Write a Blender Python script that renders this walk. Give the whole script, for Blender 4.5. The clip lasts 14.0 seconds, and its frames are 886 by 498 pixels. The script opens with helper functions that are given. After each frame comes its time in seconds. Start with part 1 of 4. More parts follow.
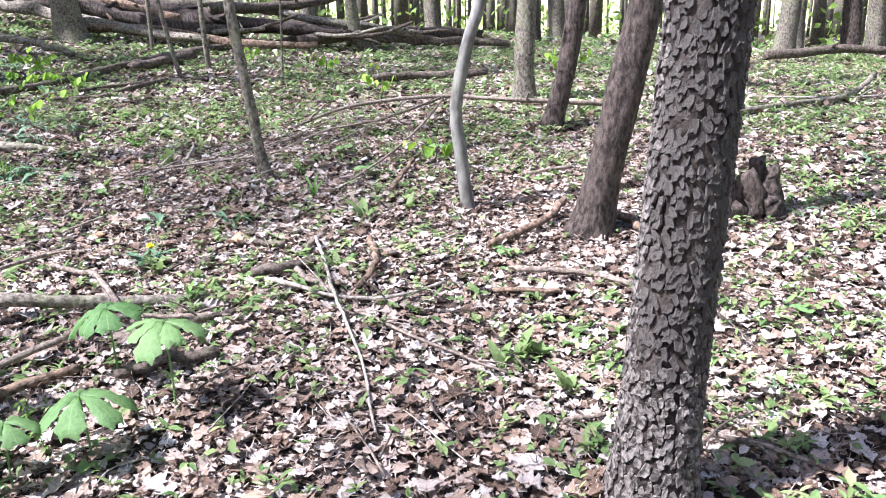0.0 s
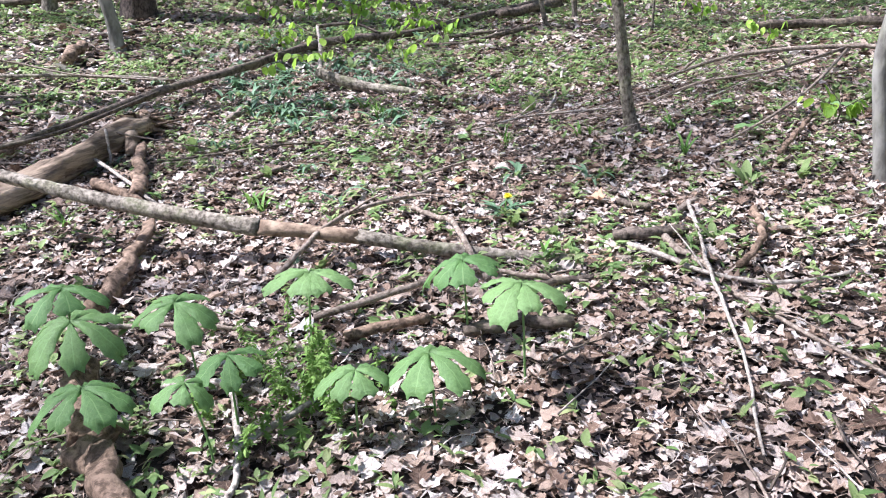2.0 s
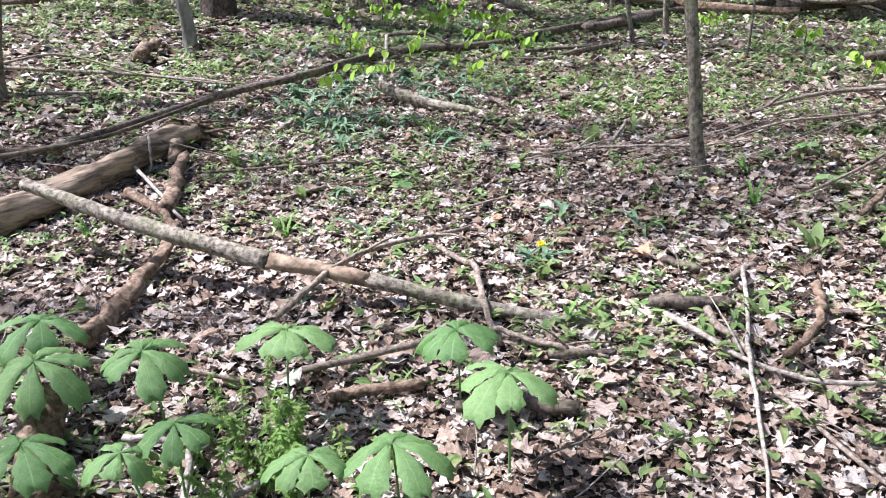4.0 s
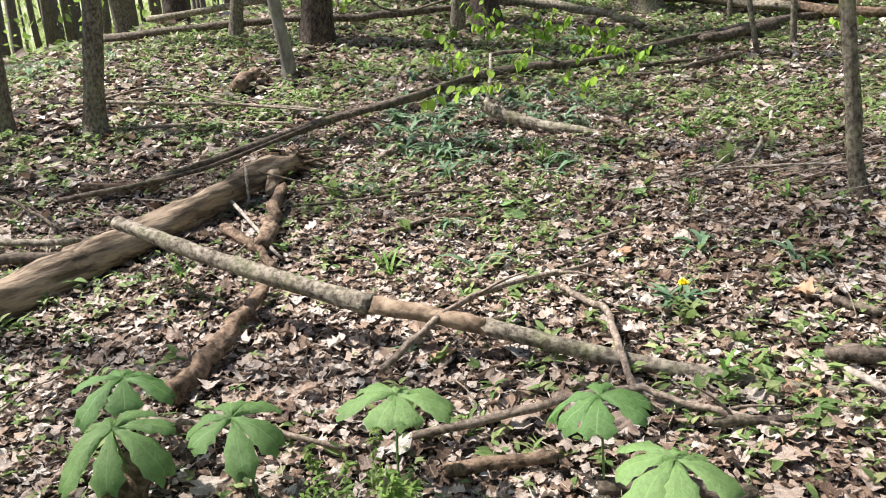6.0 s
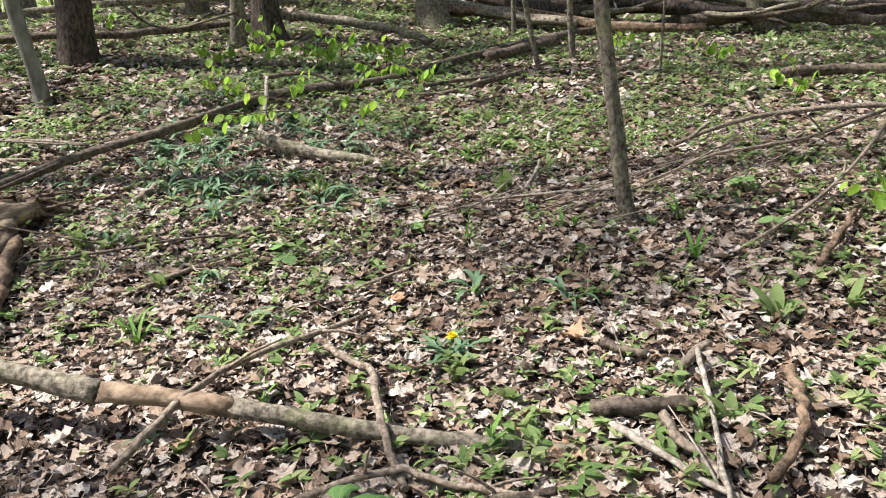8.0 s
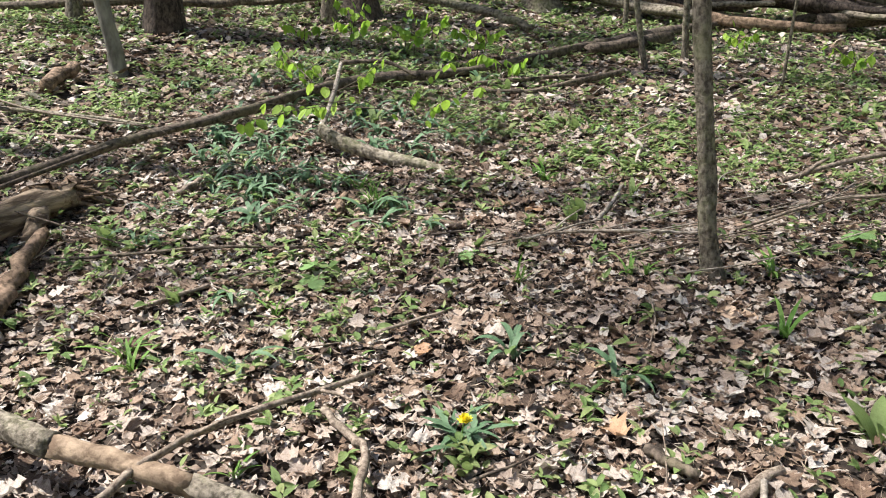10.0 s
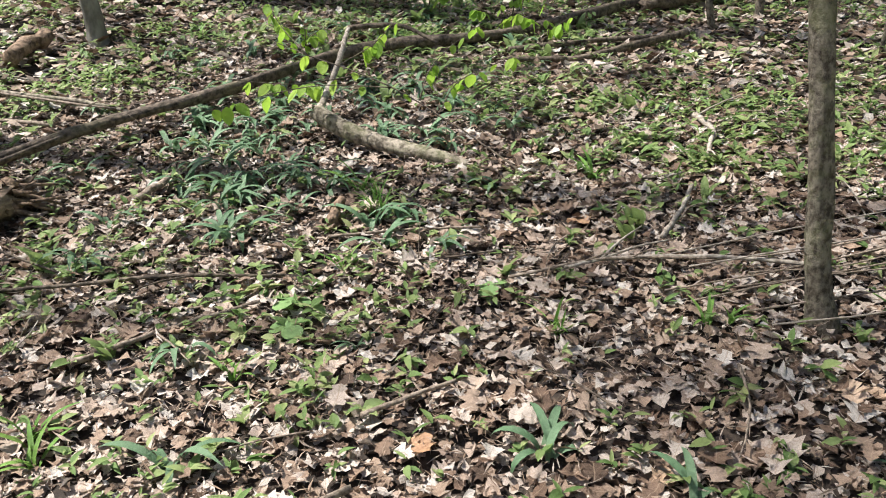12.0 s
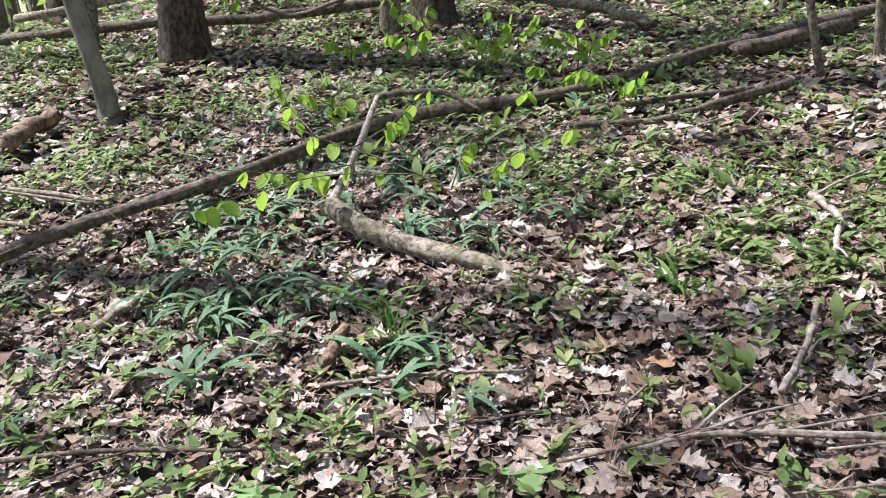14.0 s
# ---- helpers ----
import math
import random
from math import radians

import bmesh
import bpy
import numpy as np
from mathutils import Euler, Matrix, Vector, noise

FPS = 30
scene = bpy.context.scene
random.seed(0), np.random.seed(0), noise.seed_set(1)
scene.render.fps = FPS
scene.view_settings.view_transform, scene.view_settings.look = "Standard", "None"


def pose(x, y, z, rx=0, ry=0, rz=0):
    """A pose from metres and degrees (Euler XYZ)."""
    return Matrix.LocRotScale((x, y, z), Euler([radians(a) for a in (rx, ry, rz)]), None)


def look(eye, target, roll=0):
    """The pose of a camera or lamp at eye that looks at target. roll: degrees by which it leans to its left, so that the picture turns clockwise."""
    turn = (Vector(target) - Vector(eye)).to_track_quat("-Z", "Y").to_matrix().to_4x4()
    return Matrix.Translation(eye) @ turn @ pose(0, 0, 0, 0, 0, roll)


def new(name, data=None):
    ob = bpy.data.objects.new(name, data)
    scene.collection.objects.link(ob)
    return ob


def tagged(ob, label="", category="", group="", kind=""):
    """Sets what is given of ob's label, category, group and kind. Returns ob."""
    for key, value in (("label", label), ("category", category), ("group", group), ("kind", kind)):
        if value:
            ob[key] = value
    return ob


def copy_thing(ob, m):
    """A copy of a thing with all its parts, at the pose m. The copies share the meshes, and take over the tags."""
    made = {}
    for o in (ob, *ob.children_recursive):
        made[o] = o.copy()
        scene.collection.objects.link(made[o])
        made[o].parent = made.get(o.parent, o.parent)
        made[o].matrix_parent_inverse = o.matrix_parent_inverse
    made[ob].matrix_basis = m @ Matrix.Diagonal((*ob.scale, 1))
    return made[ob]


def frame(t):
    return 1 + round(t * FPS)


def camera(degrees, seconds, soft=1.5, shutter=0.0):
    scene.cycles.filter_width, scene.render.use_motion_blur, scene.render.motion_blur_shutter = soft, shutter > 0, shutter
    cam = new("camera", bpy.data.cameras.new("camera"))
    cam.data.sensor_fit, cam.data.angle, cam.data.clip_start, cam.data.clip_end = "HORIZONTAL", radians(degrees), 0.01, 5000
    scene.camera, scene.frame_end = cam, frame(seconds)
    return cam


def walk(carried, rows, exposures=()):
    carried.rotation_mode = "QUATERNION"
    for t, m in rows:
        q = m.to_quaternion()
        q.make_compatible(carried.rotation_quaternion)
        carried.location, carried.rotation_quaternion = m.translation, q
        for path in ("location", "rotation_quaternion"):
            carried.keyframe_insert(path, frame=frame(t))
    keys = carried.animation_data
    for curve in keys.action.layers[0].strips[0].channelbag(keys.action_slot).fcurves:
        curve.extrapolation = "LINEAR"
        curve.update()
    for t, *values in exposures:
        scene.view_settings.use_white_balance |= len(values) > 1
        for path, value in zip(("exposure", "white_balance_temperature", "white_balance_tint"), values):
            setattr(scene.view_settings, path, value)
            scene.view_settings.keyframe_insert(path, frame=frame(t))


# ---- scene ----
cam = camera(56.9, 14.0, soft=1.0)
METRES, EYE, TILT, LEAN, TURN = 4.5, 1.7, -17.1, 1.5, 0.0
ROWS = [
    (0.0, 0.0, 0.0, 0.0, 0.0, 0.0, -0.0),
    (0.5, -0.008, 0.0097, -0.0053, 8.03, -2.53, -0.83),
    (1.0, -0.0122, 0.0277, -0.0093, 12.62, -3.16, -1.26),
    (1.5, -0.0257, 0.0541, -0.0081, 18.0, -4.65, -3.54),
    (2.0, -0.0488, 0.0929, 0.0007, 23.27, -3.91, -5.05),
    (2.5, -0.0607, 0.1113, 0.0173, 22.28, -2.91, -5.91),
    (3.0, -0.0455, 0.1334, 0.027, 23.91, -2.44, -5.85),
    (3.5, -0.0186, 0.16, 0.0472, 27.33, -4.28, -7.85),
    (6.0, -0.0883, 0.2516, 0.0561, 37.01, -4.41, -7.73),
    (6.5, -0.1112, 0.2671, 0.0759, 29.97, -2.39, -5.29),
    (7.0, -0.109, 0.2751, 0.0804, 25.75, -2.98, -5.01),
    (7.5, -0.0978, 0.2974, 0.0865, 24.33, -3.43, -4.46),
    (8.0, -0.0798, 0.332, 0.1005, 24.44, -2.71, -5.04),
    (8.5, -0.0686, 0.3518, 0.1244, 28.52, -3.45, -6.41),
    (11.0, -0.11, 0.5368, 0.1898, 34.03, -8.68, -9.68),
    (11.5, -0.133, 0.5797, 0.194, 36.22, -12.08, -8.22),
    (12.0, -0.1769, 0.6234, 0.2069, 35.38, -9.67, -9.32),
    (12.5, -0.1938, 0.6604, 0.2211, 34.49, -9.06, -8.79),
    (13.0, -0.1907, 0.7089, 0.2428, 35.57, -6.89, -10.0),
    (13.5, -0.2098, 0.7436, 0.2518, 40.75, -9.97, -9.47),
    (14.0, -0.2615, 0.7933, 0.2501, 41.14, -7.55, -7.41),
]
walk(cam, [(t, pose(0, 0, EYE, TILT, LEAN, TURN) @ pose(METRES * x, METRES * y, METRES * z, 90 + pitch, roll, yaw)) for t, x, y, z, yaw, pitch, roll in ROWS],
     [(0.0, 1.88, 5400, 19), (0.6, 1.68, 5450, 18), (3.7, 1.68, 5500, 17), (5.8, 1.42, 6250, 11), (12.5, 1.3, 6250, 9), (14.0, 1.42, 5850, 16)])
# ---- world, sun, exposure ----
world = bpy.data.worlds.new("world")
scene.world = world
world.use_nodes = True
wn = world.node_tree
sky = wn.nodes.new("ShaderNodeTexSky")
sky.sky_type = "NISHITA"
sky.sun_disc = False
SUN_EL, SUN_AZ = radians(56), radians(-112)      # azimuth from +y, clockwise seen from above
sky.sun_elevation, sky.sun_rotation = SUN_EL, SUN_AZ
sky.air_density, sky.dust_density, sky.ozone_density = 1.0, 3.0, 0.6
wn.links.new(sky.outputs[0], wn.nodes["Background"].inputs[0])
wn.nodes["Background"].inputs[1].default_value = 0.065
sun = new("sun", bpy.data.lights.new("sun", "SUN"))
sun.data.energy, sun.data.angle, sun.data.color = 5.0, radians(1.0), (1.0, 0.94, 0.84)
sdir = Vector((math.sin(SUN_AZ) * math.cos(SUN_EL), math.cos(SUN_AZ) * math.cos(SUN_EL), math.sin(SUN_EL)))
sun.matrix_world = look(sdir * 40, (0, 0, 0))


# ---- the lie of the land ----
def gz(x, y):
    """Height of the forest floor: a slope that eases off into a gentle crest."""
    u, v = 7 * np.tanh((np.asarray(x, float) + 1.5) / 7), 7 * np.tanh((np.asarray(y, float) - 4.5) / 7)
    d = np.maximum(np.hypot(np.asarray(x, float) + 1.5, np.asarray(y, float) - 4.5) - 9, 0)
    return 0.4753 - 0.0153 * u + 0.1113 * v + 0.0224 * np.minimum(u, 0) ** 2 - 0.0079 * u * v - 0.04 * d - 0.13 * np.maximum(-np.asarray(x, float) - 7.6, 0)


def bumps(x, y):
    """Small hummocks and hollows of the litter."""
    x, y = np.asarray(x, float), np.asarray(y, float)
    return (0.014 * np.sin(3.1 * x + 1.3 * y) * np.sin(2.3 * y - 0.7 * x + 1) + 0.009 * np.sin(7.3 * x - 2.1 * y + 2) * np.sin(6.1 * y + 2.9 * x)
            + 0.005 * np.sin(15.1 * x + 4 * y) * np.sin(13.7 * y - 5 * x))


def floor_z(x, y):
    return float(gz(x, y) + bumps(x, y))


rng = np.random.default_rng(7)
rnd = random.Random(11)


# ---- materials ----
def material(name):
    m = bpy.data.materials.new(name)
    m.use_nodes = True
    return m, m.node_tree.nodes, m.node_tree.links, m.node_tree.nodes["Principled BSDF"]


def ramp(nodes, stops, mode="LINEAR"):
    r = nodes.new("ShaderNodeValToRGB")
    r.color_ramp.interpolation = mode
    el = r.color_ramp.elements
    while len(el) < len(stops):
        el.new(0.5)
    for e, (p, c) in zip(el, stops):
        e.position, e.color = p, (*c, 1)
    return r


def noise_tex(nodes, links, scale, detail=6.0, rough=0.6, stretch=None, coord="Object"):
    tc, n = nodes.new("ShaderNodeTexCoord"), nodes.new("ShaderNodeTexNoise")
    n.inputs["Scale"].default_value, n.inputs["Detail"].default_value, n.inputs["Roughness"].default_value = scale, detail, rough
    if stretch:
        mp = nodes.new("ShaderNodeMapping")
        mp.inputs["Scale"].default_value = stretch
        links.new(tc.outputs[coord], mp.inputs[0])
        links.new(mp.outputs[0], n.inputs["Vector"])
    else:
        links.new(tc.outputs[coord], n.inputs["Vector"])
    return n


def mix(nodes, links, fac, a, b, kind="MIX"):
    n = nodes.new("ShaderNodeMix")
    n.data_type, n.blend_type = "RGBA", kind
    for sock, v in ((n.inputs[0], fac), (n.inputs[6], a), (n.inputs[7], b)):
        if isinstance(v, (int, float)):
            sock.default_value = v
        elif isinstance(v, tuple):
            sock.default_value = (*v, 1)
        else:
            links.new(v, sock)
    return n.outputs[2]


def relief(nodes, links, bsdf, height, strength, dist):
    b = nodes.new("ShaderNodeBump")
    b.inputs["Strength"].default_value, b.inputs["Distance"].default_value = strength, dist
    links.new(height, b.inputs["Height"])
    links.new(b.outputs[0], bsdf.inputs["Normal"])


def leaf_material(name, stops, through_light, rough, by_object=False, mottle=0.35, spread=40.0, vein=None):
    """A thin leaf: colour by leaf, mottled, with light coming through the blade."""
    m, nodes, links, bsdf = material(name)
    src = nodes.new("ShaderNodeObjectInfo") if by_object else nodes.new("ShaderNodeNewGeometry")
    r = ramp(nodes, stops)
    links.new(src.outputs["Random" if by_object else "Random Per Island"], r.inputs[0])
    n = noise_tex(nodes, links, spread)
    dark = ramp(nodes, [(0.3, (0.62, 0.6, 0.58)), (0.62, (1, 1, 1))])
    links.new(n.outputs[0], dark.inputs[0])
    col = mix(nodes, links, mottle, r.outputs[0], dark.outputs[0], "MULTIPLY")
    n2 = noise_tex(nodes, links, spread * 4.5, 5, 0.7)
    fleck = ramp(nodes, [(0.38, (0.30, 0.27, 0.25)), (0.55, (1, 1, 1))])
    links.new(n2.outputs[0], fleck.inputs[0])
    col = mix(nodes, links, mottle * 0.75, col, fleck.outputs[0], "MULTIPLY")
    if vein:
        at, sep = nodes.new("ShaderNodeAttribute"), nodes.new("ShaderNodeSeparateXYZ")
        at.attribute_name = "blade"
        links.new(at.outputs["Vector"], sep.inputs[0])

        def calc(op, a, b):
            nd = nodes.new("ShaderNodeMath")
            nd.operation = op
            for sock, val in zip(nd.inputs, (a, b)):
                if isinstance(val, (int, float)):
                    sock.default_value = val
                else:
                    links.new(val, sock)
            return nd.outputs[0]

        across = calc("ABSOLUTE", sep.outputs[1], 0)
        rib = calc("LESS_THAN", across, 0.014)
        comb = calc("FRACT", calc("MULTIPLY", calc("SUBTRACT", sep.outputs[0], calc("MULTIPLY", across, 0.9)), 7.0), 0)
        side = calc("MULTIPLY", calc("LESS_THAN", comb, 0.12), 0.35)
        col = mix(nodes, links, calc("MAXIMUM", rib, side), col, mix(nodes, links, 0.6, col, vein))
    links.new(col, bsdf.inputs["Base Color"])
    if not by_object:
        drift = noise_tex(nodes, links, 1.6, 3, 0.6)
        dr = ramp(nodes, [(0.36, (0.66, 0.62, 0.6)), (0.52, (1, 1, 1))])
        links.new(drift.outputs[0], dr.inputs[0])
        col = mix(nodes, links, 0.7, col, dr.outputs[0], "MULTIPLY")
        links.new(col, bsdf.inputs["Base Color"])
    bsdf.inputs["Roughness"].default_value = rough
    bsdf.inputs["Specular IOR Level"].default_value = 0.35
    both = nodes.new("ShaderNodeMath")
    links.new(n.outputs[0], both.inputs[0])
    links.new(n2.outputs[0], both.inputs[1])
    relief(nodes, links, bsdf, both.outputs[0], 0.7, 0.006)
    tr, add = nodes.new("ShaderNodeBsdfTranslucent"), nodes.new("ShaderNodeMixShader")
    links.new(col, tr.inputs[0])
    add.inputs[0].default_value = through_light
    links.new(bsdf.outputs[0], add.inputs[1])
    links.new(tr.outputs[0], add.inputs[2])
    links.new(add.outputs[0], nodes["Material Output"].inputs[0])
    return m


LITTER = [(0.0, (0.07, 0.043, 0.03)), (0.16, (0.19, 0.12, 0.083)), (0.36, (0.38, 0.275, 0.205)), (0.58, (0.53, 0.425, 0.36)), (0.85, (0.64, 0.56, 0.505)), (1.0, (0.73, 0.685, 0.645))]
m_litter = leaf_material("dry_leaf", LITTER, 0.15, 0.6, mottle=0.75, spread=75.0, vein=(0.34, 0.25, 0.18))
m_bigleaf = leaf_material("dry_oak_leaf", [(0, (0.40, 0.22, 0.12)), (0.5, (0.52, 0.35, 0.23)), (1, (0.60, 0.45, 0.34))], 0.15, 0.5, by_object=True, mottle=0.5)
m_sprout = leaf_material("sprout_leaf", [(0, (0.12, 0.21, 0.06)), (0.4, (0.20, 0.305, 0.10)), (0.75, (0.30, 0.39, 0.145)), (1, (0.41, 0.46, 0.21))], 0.42, 0.45, mottle=0.3)
m_grass = leaf_material("grass_blade", [(0, (0.11, 0.25, 0.04)), (1, (0.23, 0.39, 0.09))], 0.35, 0.42, by_object=True, mottle=0.3)
m_leek = leaf_material("leek_leaf", [(0, (0.10, 0.185, 0.095)), (1, (0.18, 0.285, 0.165))], 0.3, 0.38, by_object=True, mottle=0.3)
m_may = leaf_material("mayapple_leaf", [(0, (0.14, 0.27, 0.085)), (1, (0.225, 0.36, 0.13))], 0.4, 0.5, by_object=True, mottle=0.35, spread=26, vein=(0.25, 0.40, 0.15))
m_young = leaf_material("young_leaf", [(0, (0.24, 0.42, 0.05)), (1, (0.38, 0.55, 0.08))], 0.5, 0.45, by_object=True, mottle=0.2)
m_crown = leaf_material("crown_leaf", [(0, (0.16, 0.27, 0.05)), (1, (0.32, 0.44, 0.10))], 0.5, 0.5, mottle=0.1, spread=5)
m_weed = leaf_material("weed_leaf", [(0, (0.17, 0.31, 0.06)), (1, (0.30, 0.44, 0.11))], 0.4, 0.45, mottle=0.2)
m_petal = leaf_material("yellow_petal", [(0, (0.85, 0.70, 0.02)), (1, (0.88, 0.78, 0.05))], 0.25, 0.5, by_object=True, mottle=0.1)


def bark_material(name, dark, light, scale, stretch=(1, 1, 0.35), depth=0.008, moss=0.0, rough=0.85):
    m, nodes, links, bsdf = material(name)
    n1 = noise_tex(nodes, links, scale, 8, 0.65, stretch)
    n2 = noise_tex(nodes, links, scale * 0.13, 4, 0.6)
    c = ramp(nodes, [(0.40, dark), (0.60, light)])
    links.new(n1.outputs[0], c.inputs[0])
    blot = ramp(nodes, [(0.35, (0.62, 0.6, 0.58)), (0.65, (1, 1, 1))])
    links.new(n2.outputs[0], blot.inputs[0])
    col = mix(nodes, links, 0.75, c.outputs[0], blot.outputs[0], "MULTIPLY")
    if moss:
        n3 = noise_tex(nodes, links, 6, 6, 0.7)
        f = ramp(nodes, [(0.5, (0, 0, 0)), (0.62, (moss, moss, moss))])
        links.new(n3.outputs[0], f.inputs[0])
        col = mix(nodes, links, f.outputs[0], col, (0.20, 0.22, 0.10))
    links.new(col, bsdf.inputs["Base Color"])
    bsdf.inputs["Roughness"].default_value = rough
    bsdf.inputs["Specular IOR Level"].default_value = 0.25
    relief(nodes, links, bsdf, n1.outputs[0], 1.0, depth * 1.6)
    return m


m_cherry = bark_material("scaly_bark", (0.018, 0.013, 0.011), (0.075, 0.06, 0.05), 26, (1, 1, 0.8), 0.012)
m_plate = bark_material("bark_plate", (0.034, 0.029, 0.025), (0.22, 0.195, 0.175), 60, (1, 1, 1), 0.004)
m_dark = bark_material("dark_bark", (0.024, 0.018, 0.015), (0.115, 0.088, 0.074), 42, (1, 1, 0.45), 0.014)
m_grey = bark_material("grey_bark", (0.065, 0.052, 0.041), (0.25, 0.22, 0.178), 48, (1, 1, 0.7), 0.009, 0.35)
m_smooth = bark_material("smooth_bark", (0.13, 0.122, 0.108), (0.26, 0.25, 0.225), 14, (1, 1, 0.5), 0.003, 0.15, 0.7)
m_wood = bark_material("bare_wood", (0.13, 0.088, 0.06), (0.38, 0.285, 0.205), 14, (1, 1, 1), 0.006)
m_bare = bark_material("weathered_wood", (0.085, 0.06, 0.042), (0.36, 0.275, 0.20), 26, (1, 0.13, 1), 0.010)
m_rot = bark_material("rotten_wood", (0.09, 0.06, 0.04), (0.30, 0.21, 0.15), 30, (1, 1, 1), 0.012)
m_stick = bark_material("stick_bark", (0.12, 0.09, 0.07), (0.33, 0.27, 0.22), 60, (1, 1, 1), 0.003)
m_pale = bark_material("bleached_wood", (0.19, 0.16, 0.135), (0.46, 0.41, 0.355), 45, (1, 1, 1), 0.003)
m_log = bark_material("log_bark", (0.085, 0.07, 0.053), (0.34, 0.295, 0.24), 38, (1, 1, 1), 0.007, 0.3)
m_darklog = bark_material("dark_log_bark", (0.045, 0.034, 0.027), (0.175, 0.137, 0.11), 34, (1, 1, 1), 0.008, 0.12)

m_soil, nodes, links, bsdf = material("forest_soil")
na, nb = noise_tex(nodes, links, 22, 10, 0.7), noise_tex(nodes, links, 1.7, 4, 0.6)
ca = ramp(nodes, [(0.3, (0.012, 0.009, 0.007)), (0.5, (0.035, 0.024, 0.018)), (0.72, (0.13, 0.095, 0.07))])
links.new(na.outputs[0], ca.inputs[0])
cb = ramp(nodes, [(0.4, (0.55, 0.52, 0.5)), (0.62, (1, 1, 1))])
links.new(nb.outputs[0], cb.inputs[0])
links.new(mix(nodes, links, 0.8, ca.outputs[0], cb.outputs[0], "MULTIPLY"), bsdf.inputs["Base Color"])
bsdf.inputs["Roughness"].default_value = 0.95
relief(nodes, links, bsdf, na.outputs[0], 0.9, 0.02)


# ---- mesh helpers ----
def mesh_of(name, verts, faces, mat, smooth=True):
    me = bpy.data.meshes.new(name)
    me.from_pydata([tuple(v) for v in verts], [], [tuple(f) for f in faces])
    me.materials.append(mat)
    if smooth:
        me.polygons.foreach_set("use_smooth", [True] * len(me.polygons))
    me.update()
    return me


def with_blade(me, blade):
    """Store each point's place on its leaf (along, across) for the veins."""
    at = me.attributes.new("blade", "FLOAT_VECTOR", "POINT")
    at.data.foreach_set("vector", np.asarray(blade, np.float32).ravel())
    return me


def big_mesh(name, verts, tris, blade, mat):
    """A large triangle mesh straight from arrays."""
    me = bpy.data.meshes.new(name)
    me.vertices.add(len(verts))
    me.vertices.foreach_set("co", np.asarray(verts, np.float32).ravel())
    me.loops.add(len(tris) * 3)
    me.loops.foreach_set("vertex_index", np.asarray(tris, np.int32).ravel())
    me.polygons.add(len(tris))
    me.polygons.foreach_set("loop_start", np.arange(0, len(tris) * 3, 3, dtype=np.int32))
    me.materials.append(mat)
    me.update(calc_edges=True)
    me.validate()
    me.polygons.foreach_set("use_smooth", [True] * len(me.polygons))
    return me if blade is None else with_blade(me, blade)


def part(name, me, parent, label=""):
    ob = new(name, me)
    ob.parent = parent
    return tagged(ob, label) if label else ob


def spline(pts, per=6):
    """Points along a Catmull-Rom curve."""
    p = [Vector(q) for q in pts]
    p = [p[0] * 2 - p[1]] + p + [p[-1] * 2 - p[-2]]
    out = []
    for i in range(1, len(p) - 2):
        for k in range(per):
            t = k / per
            a, b, c, d = p[i - 1], p[i], p[i + 1], p[i + 2]
            out.append(0.5 * ((2 * b) + (c - a) * t + (2 * a - 5 * b + 4 * c - d) * t * t + (3 * b - a - 3 * c + d) * t ** 3))
    return out + [p[-2]]


def tube(pts, radii, sides=8, rough=0.0, seed=0, ragged=0.0):
    """A limb of uneven thickness along pts: vertices and faces with closed ends."""
    r, verts, faces = random.Random(seed), [], []
    n, side = len(pts), Vector((0.31, 0.2, 0.93))
    lump = [r.uniform(0, 6.28) for _ in range(4)]
    for i, p in enumerate(pts):
        d = (pts[min(i + 1, n - 1)] - pts[max(i - 1, 0)]).normalized()
        a = d.cross(side if abs(d.dot(side)) < 0.95 else Vector((1, 0, 0))).normalized()
        b = d.cross(a)
        for k in range(sides):
            w = 2 * math.pi * k / sides
            f = 1 + rough * (0.5 * math.sin(3 * w + lump[0] + i * 0.35) + 0.4 * math.sin(2 * w + lump[1] - i * 0.6) + r.uniform(-0.55, 0.55))
            off = d * (r.uniform(-1, 1) * ragged * radii[i] if i in (0, n - 1) else 0)
            verts.append(p + (a * math.cos(w) + b * math.sin(w)) * radii[i] * f + off)
    for i in range(n - 1):
        for k in range(sides):
            q = (k + 1) % sides
            faces.append((i * sides + k, i * sides + q, (i + 1) * sides + q, (i + 1) * sides + k))
    verts += [pts[0], pts[-1]]
    for k in range(sides):
        q = (k + 1) % sides
        faces.append((q, k, len(verts) - 2))
        faces.append(((n - 1) * sides + k, (n - 1) * sides + q, len(verts) - 1))
    return verts, faces


def joined(pieces):
    verts, faces = [], []
    for v, f in pieces:
        o = len(verts)
        verts += list(v)
        faces += [tuple(i + o for i in q) for q in f]
    return verts, faces


def limb_of(path, r0, r1, per=6, sides=8, rough=0.12, seed=0, ragged=0.3, wander=0.12):
    pts = spline(path, per)
    r = random.Random(seed + 5)
    pts = [p + Vector((r.uniform(-1, 1), r.uniform(-1, 1), r.uniform(-0.5, 0.5))) * wander * r0 for p in pts]
    n = len(pts) - 1
    return tube(pts, [r0 + (r1 - r0) * i / n for i in range(n + 1)], sides, rough, seed, ragged)


def lie(path, r):
    """Plan points (x, y[, lift]) laid on the forest floor for a stick of radius r."""
    return [(q[0], q[1], floor_z(q[0], q[1]) + 0.8 * r + 0.044 + (q[2] if len(q) > 2 else 0)) for q in path]


count = [0]


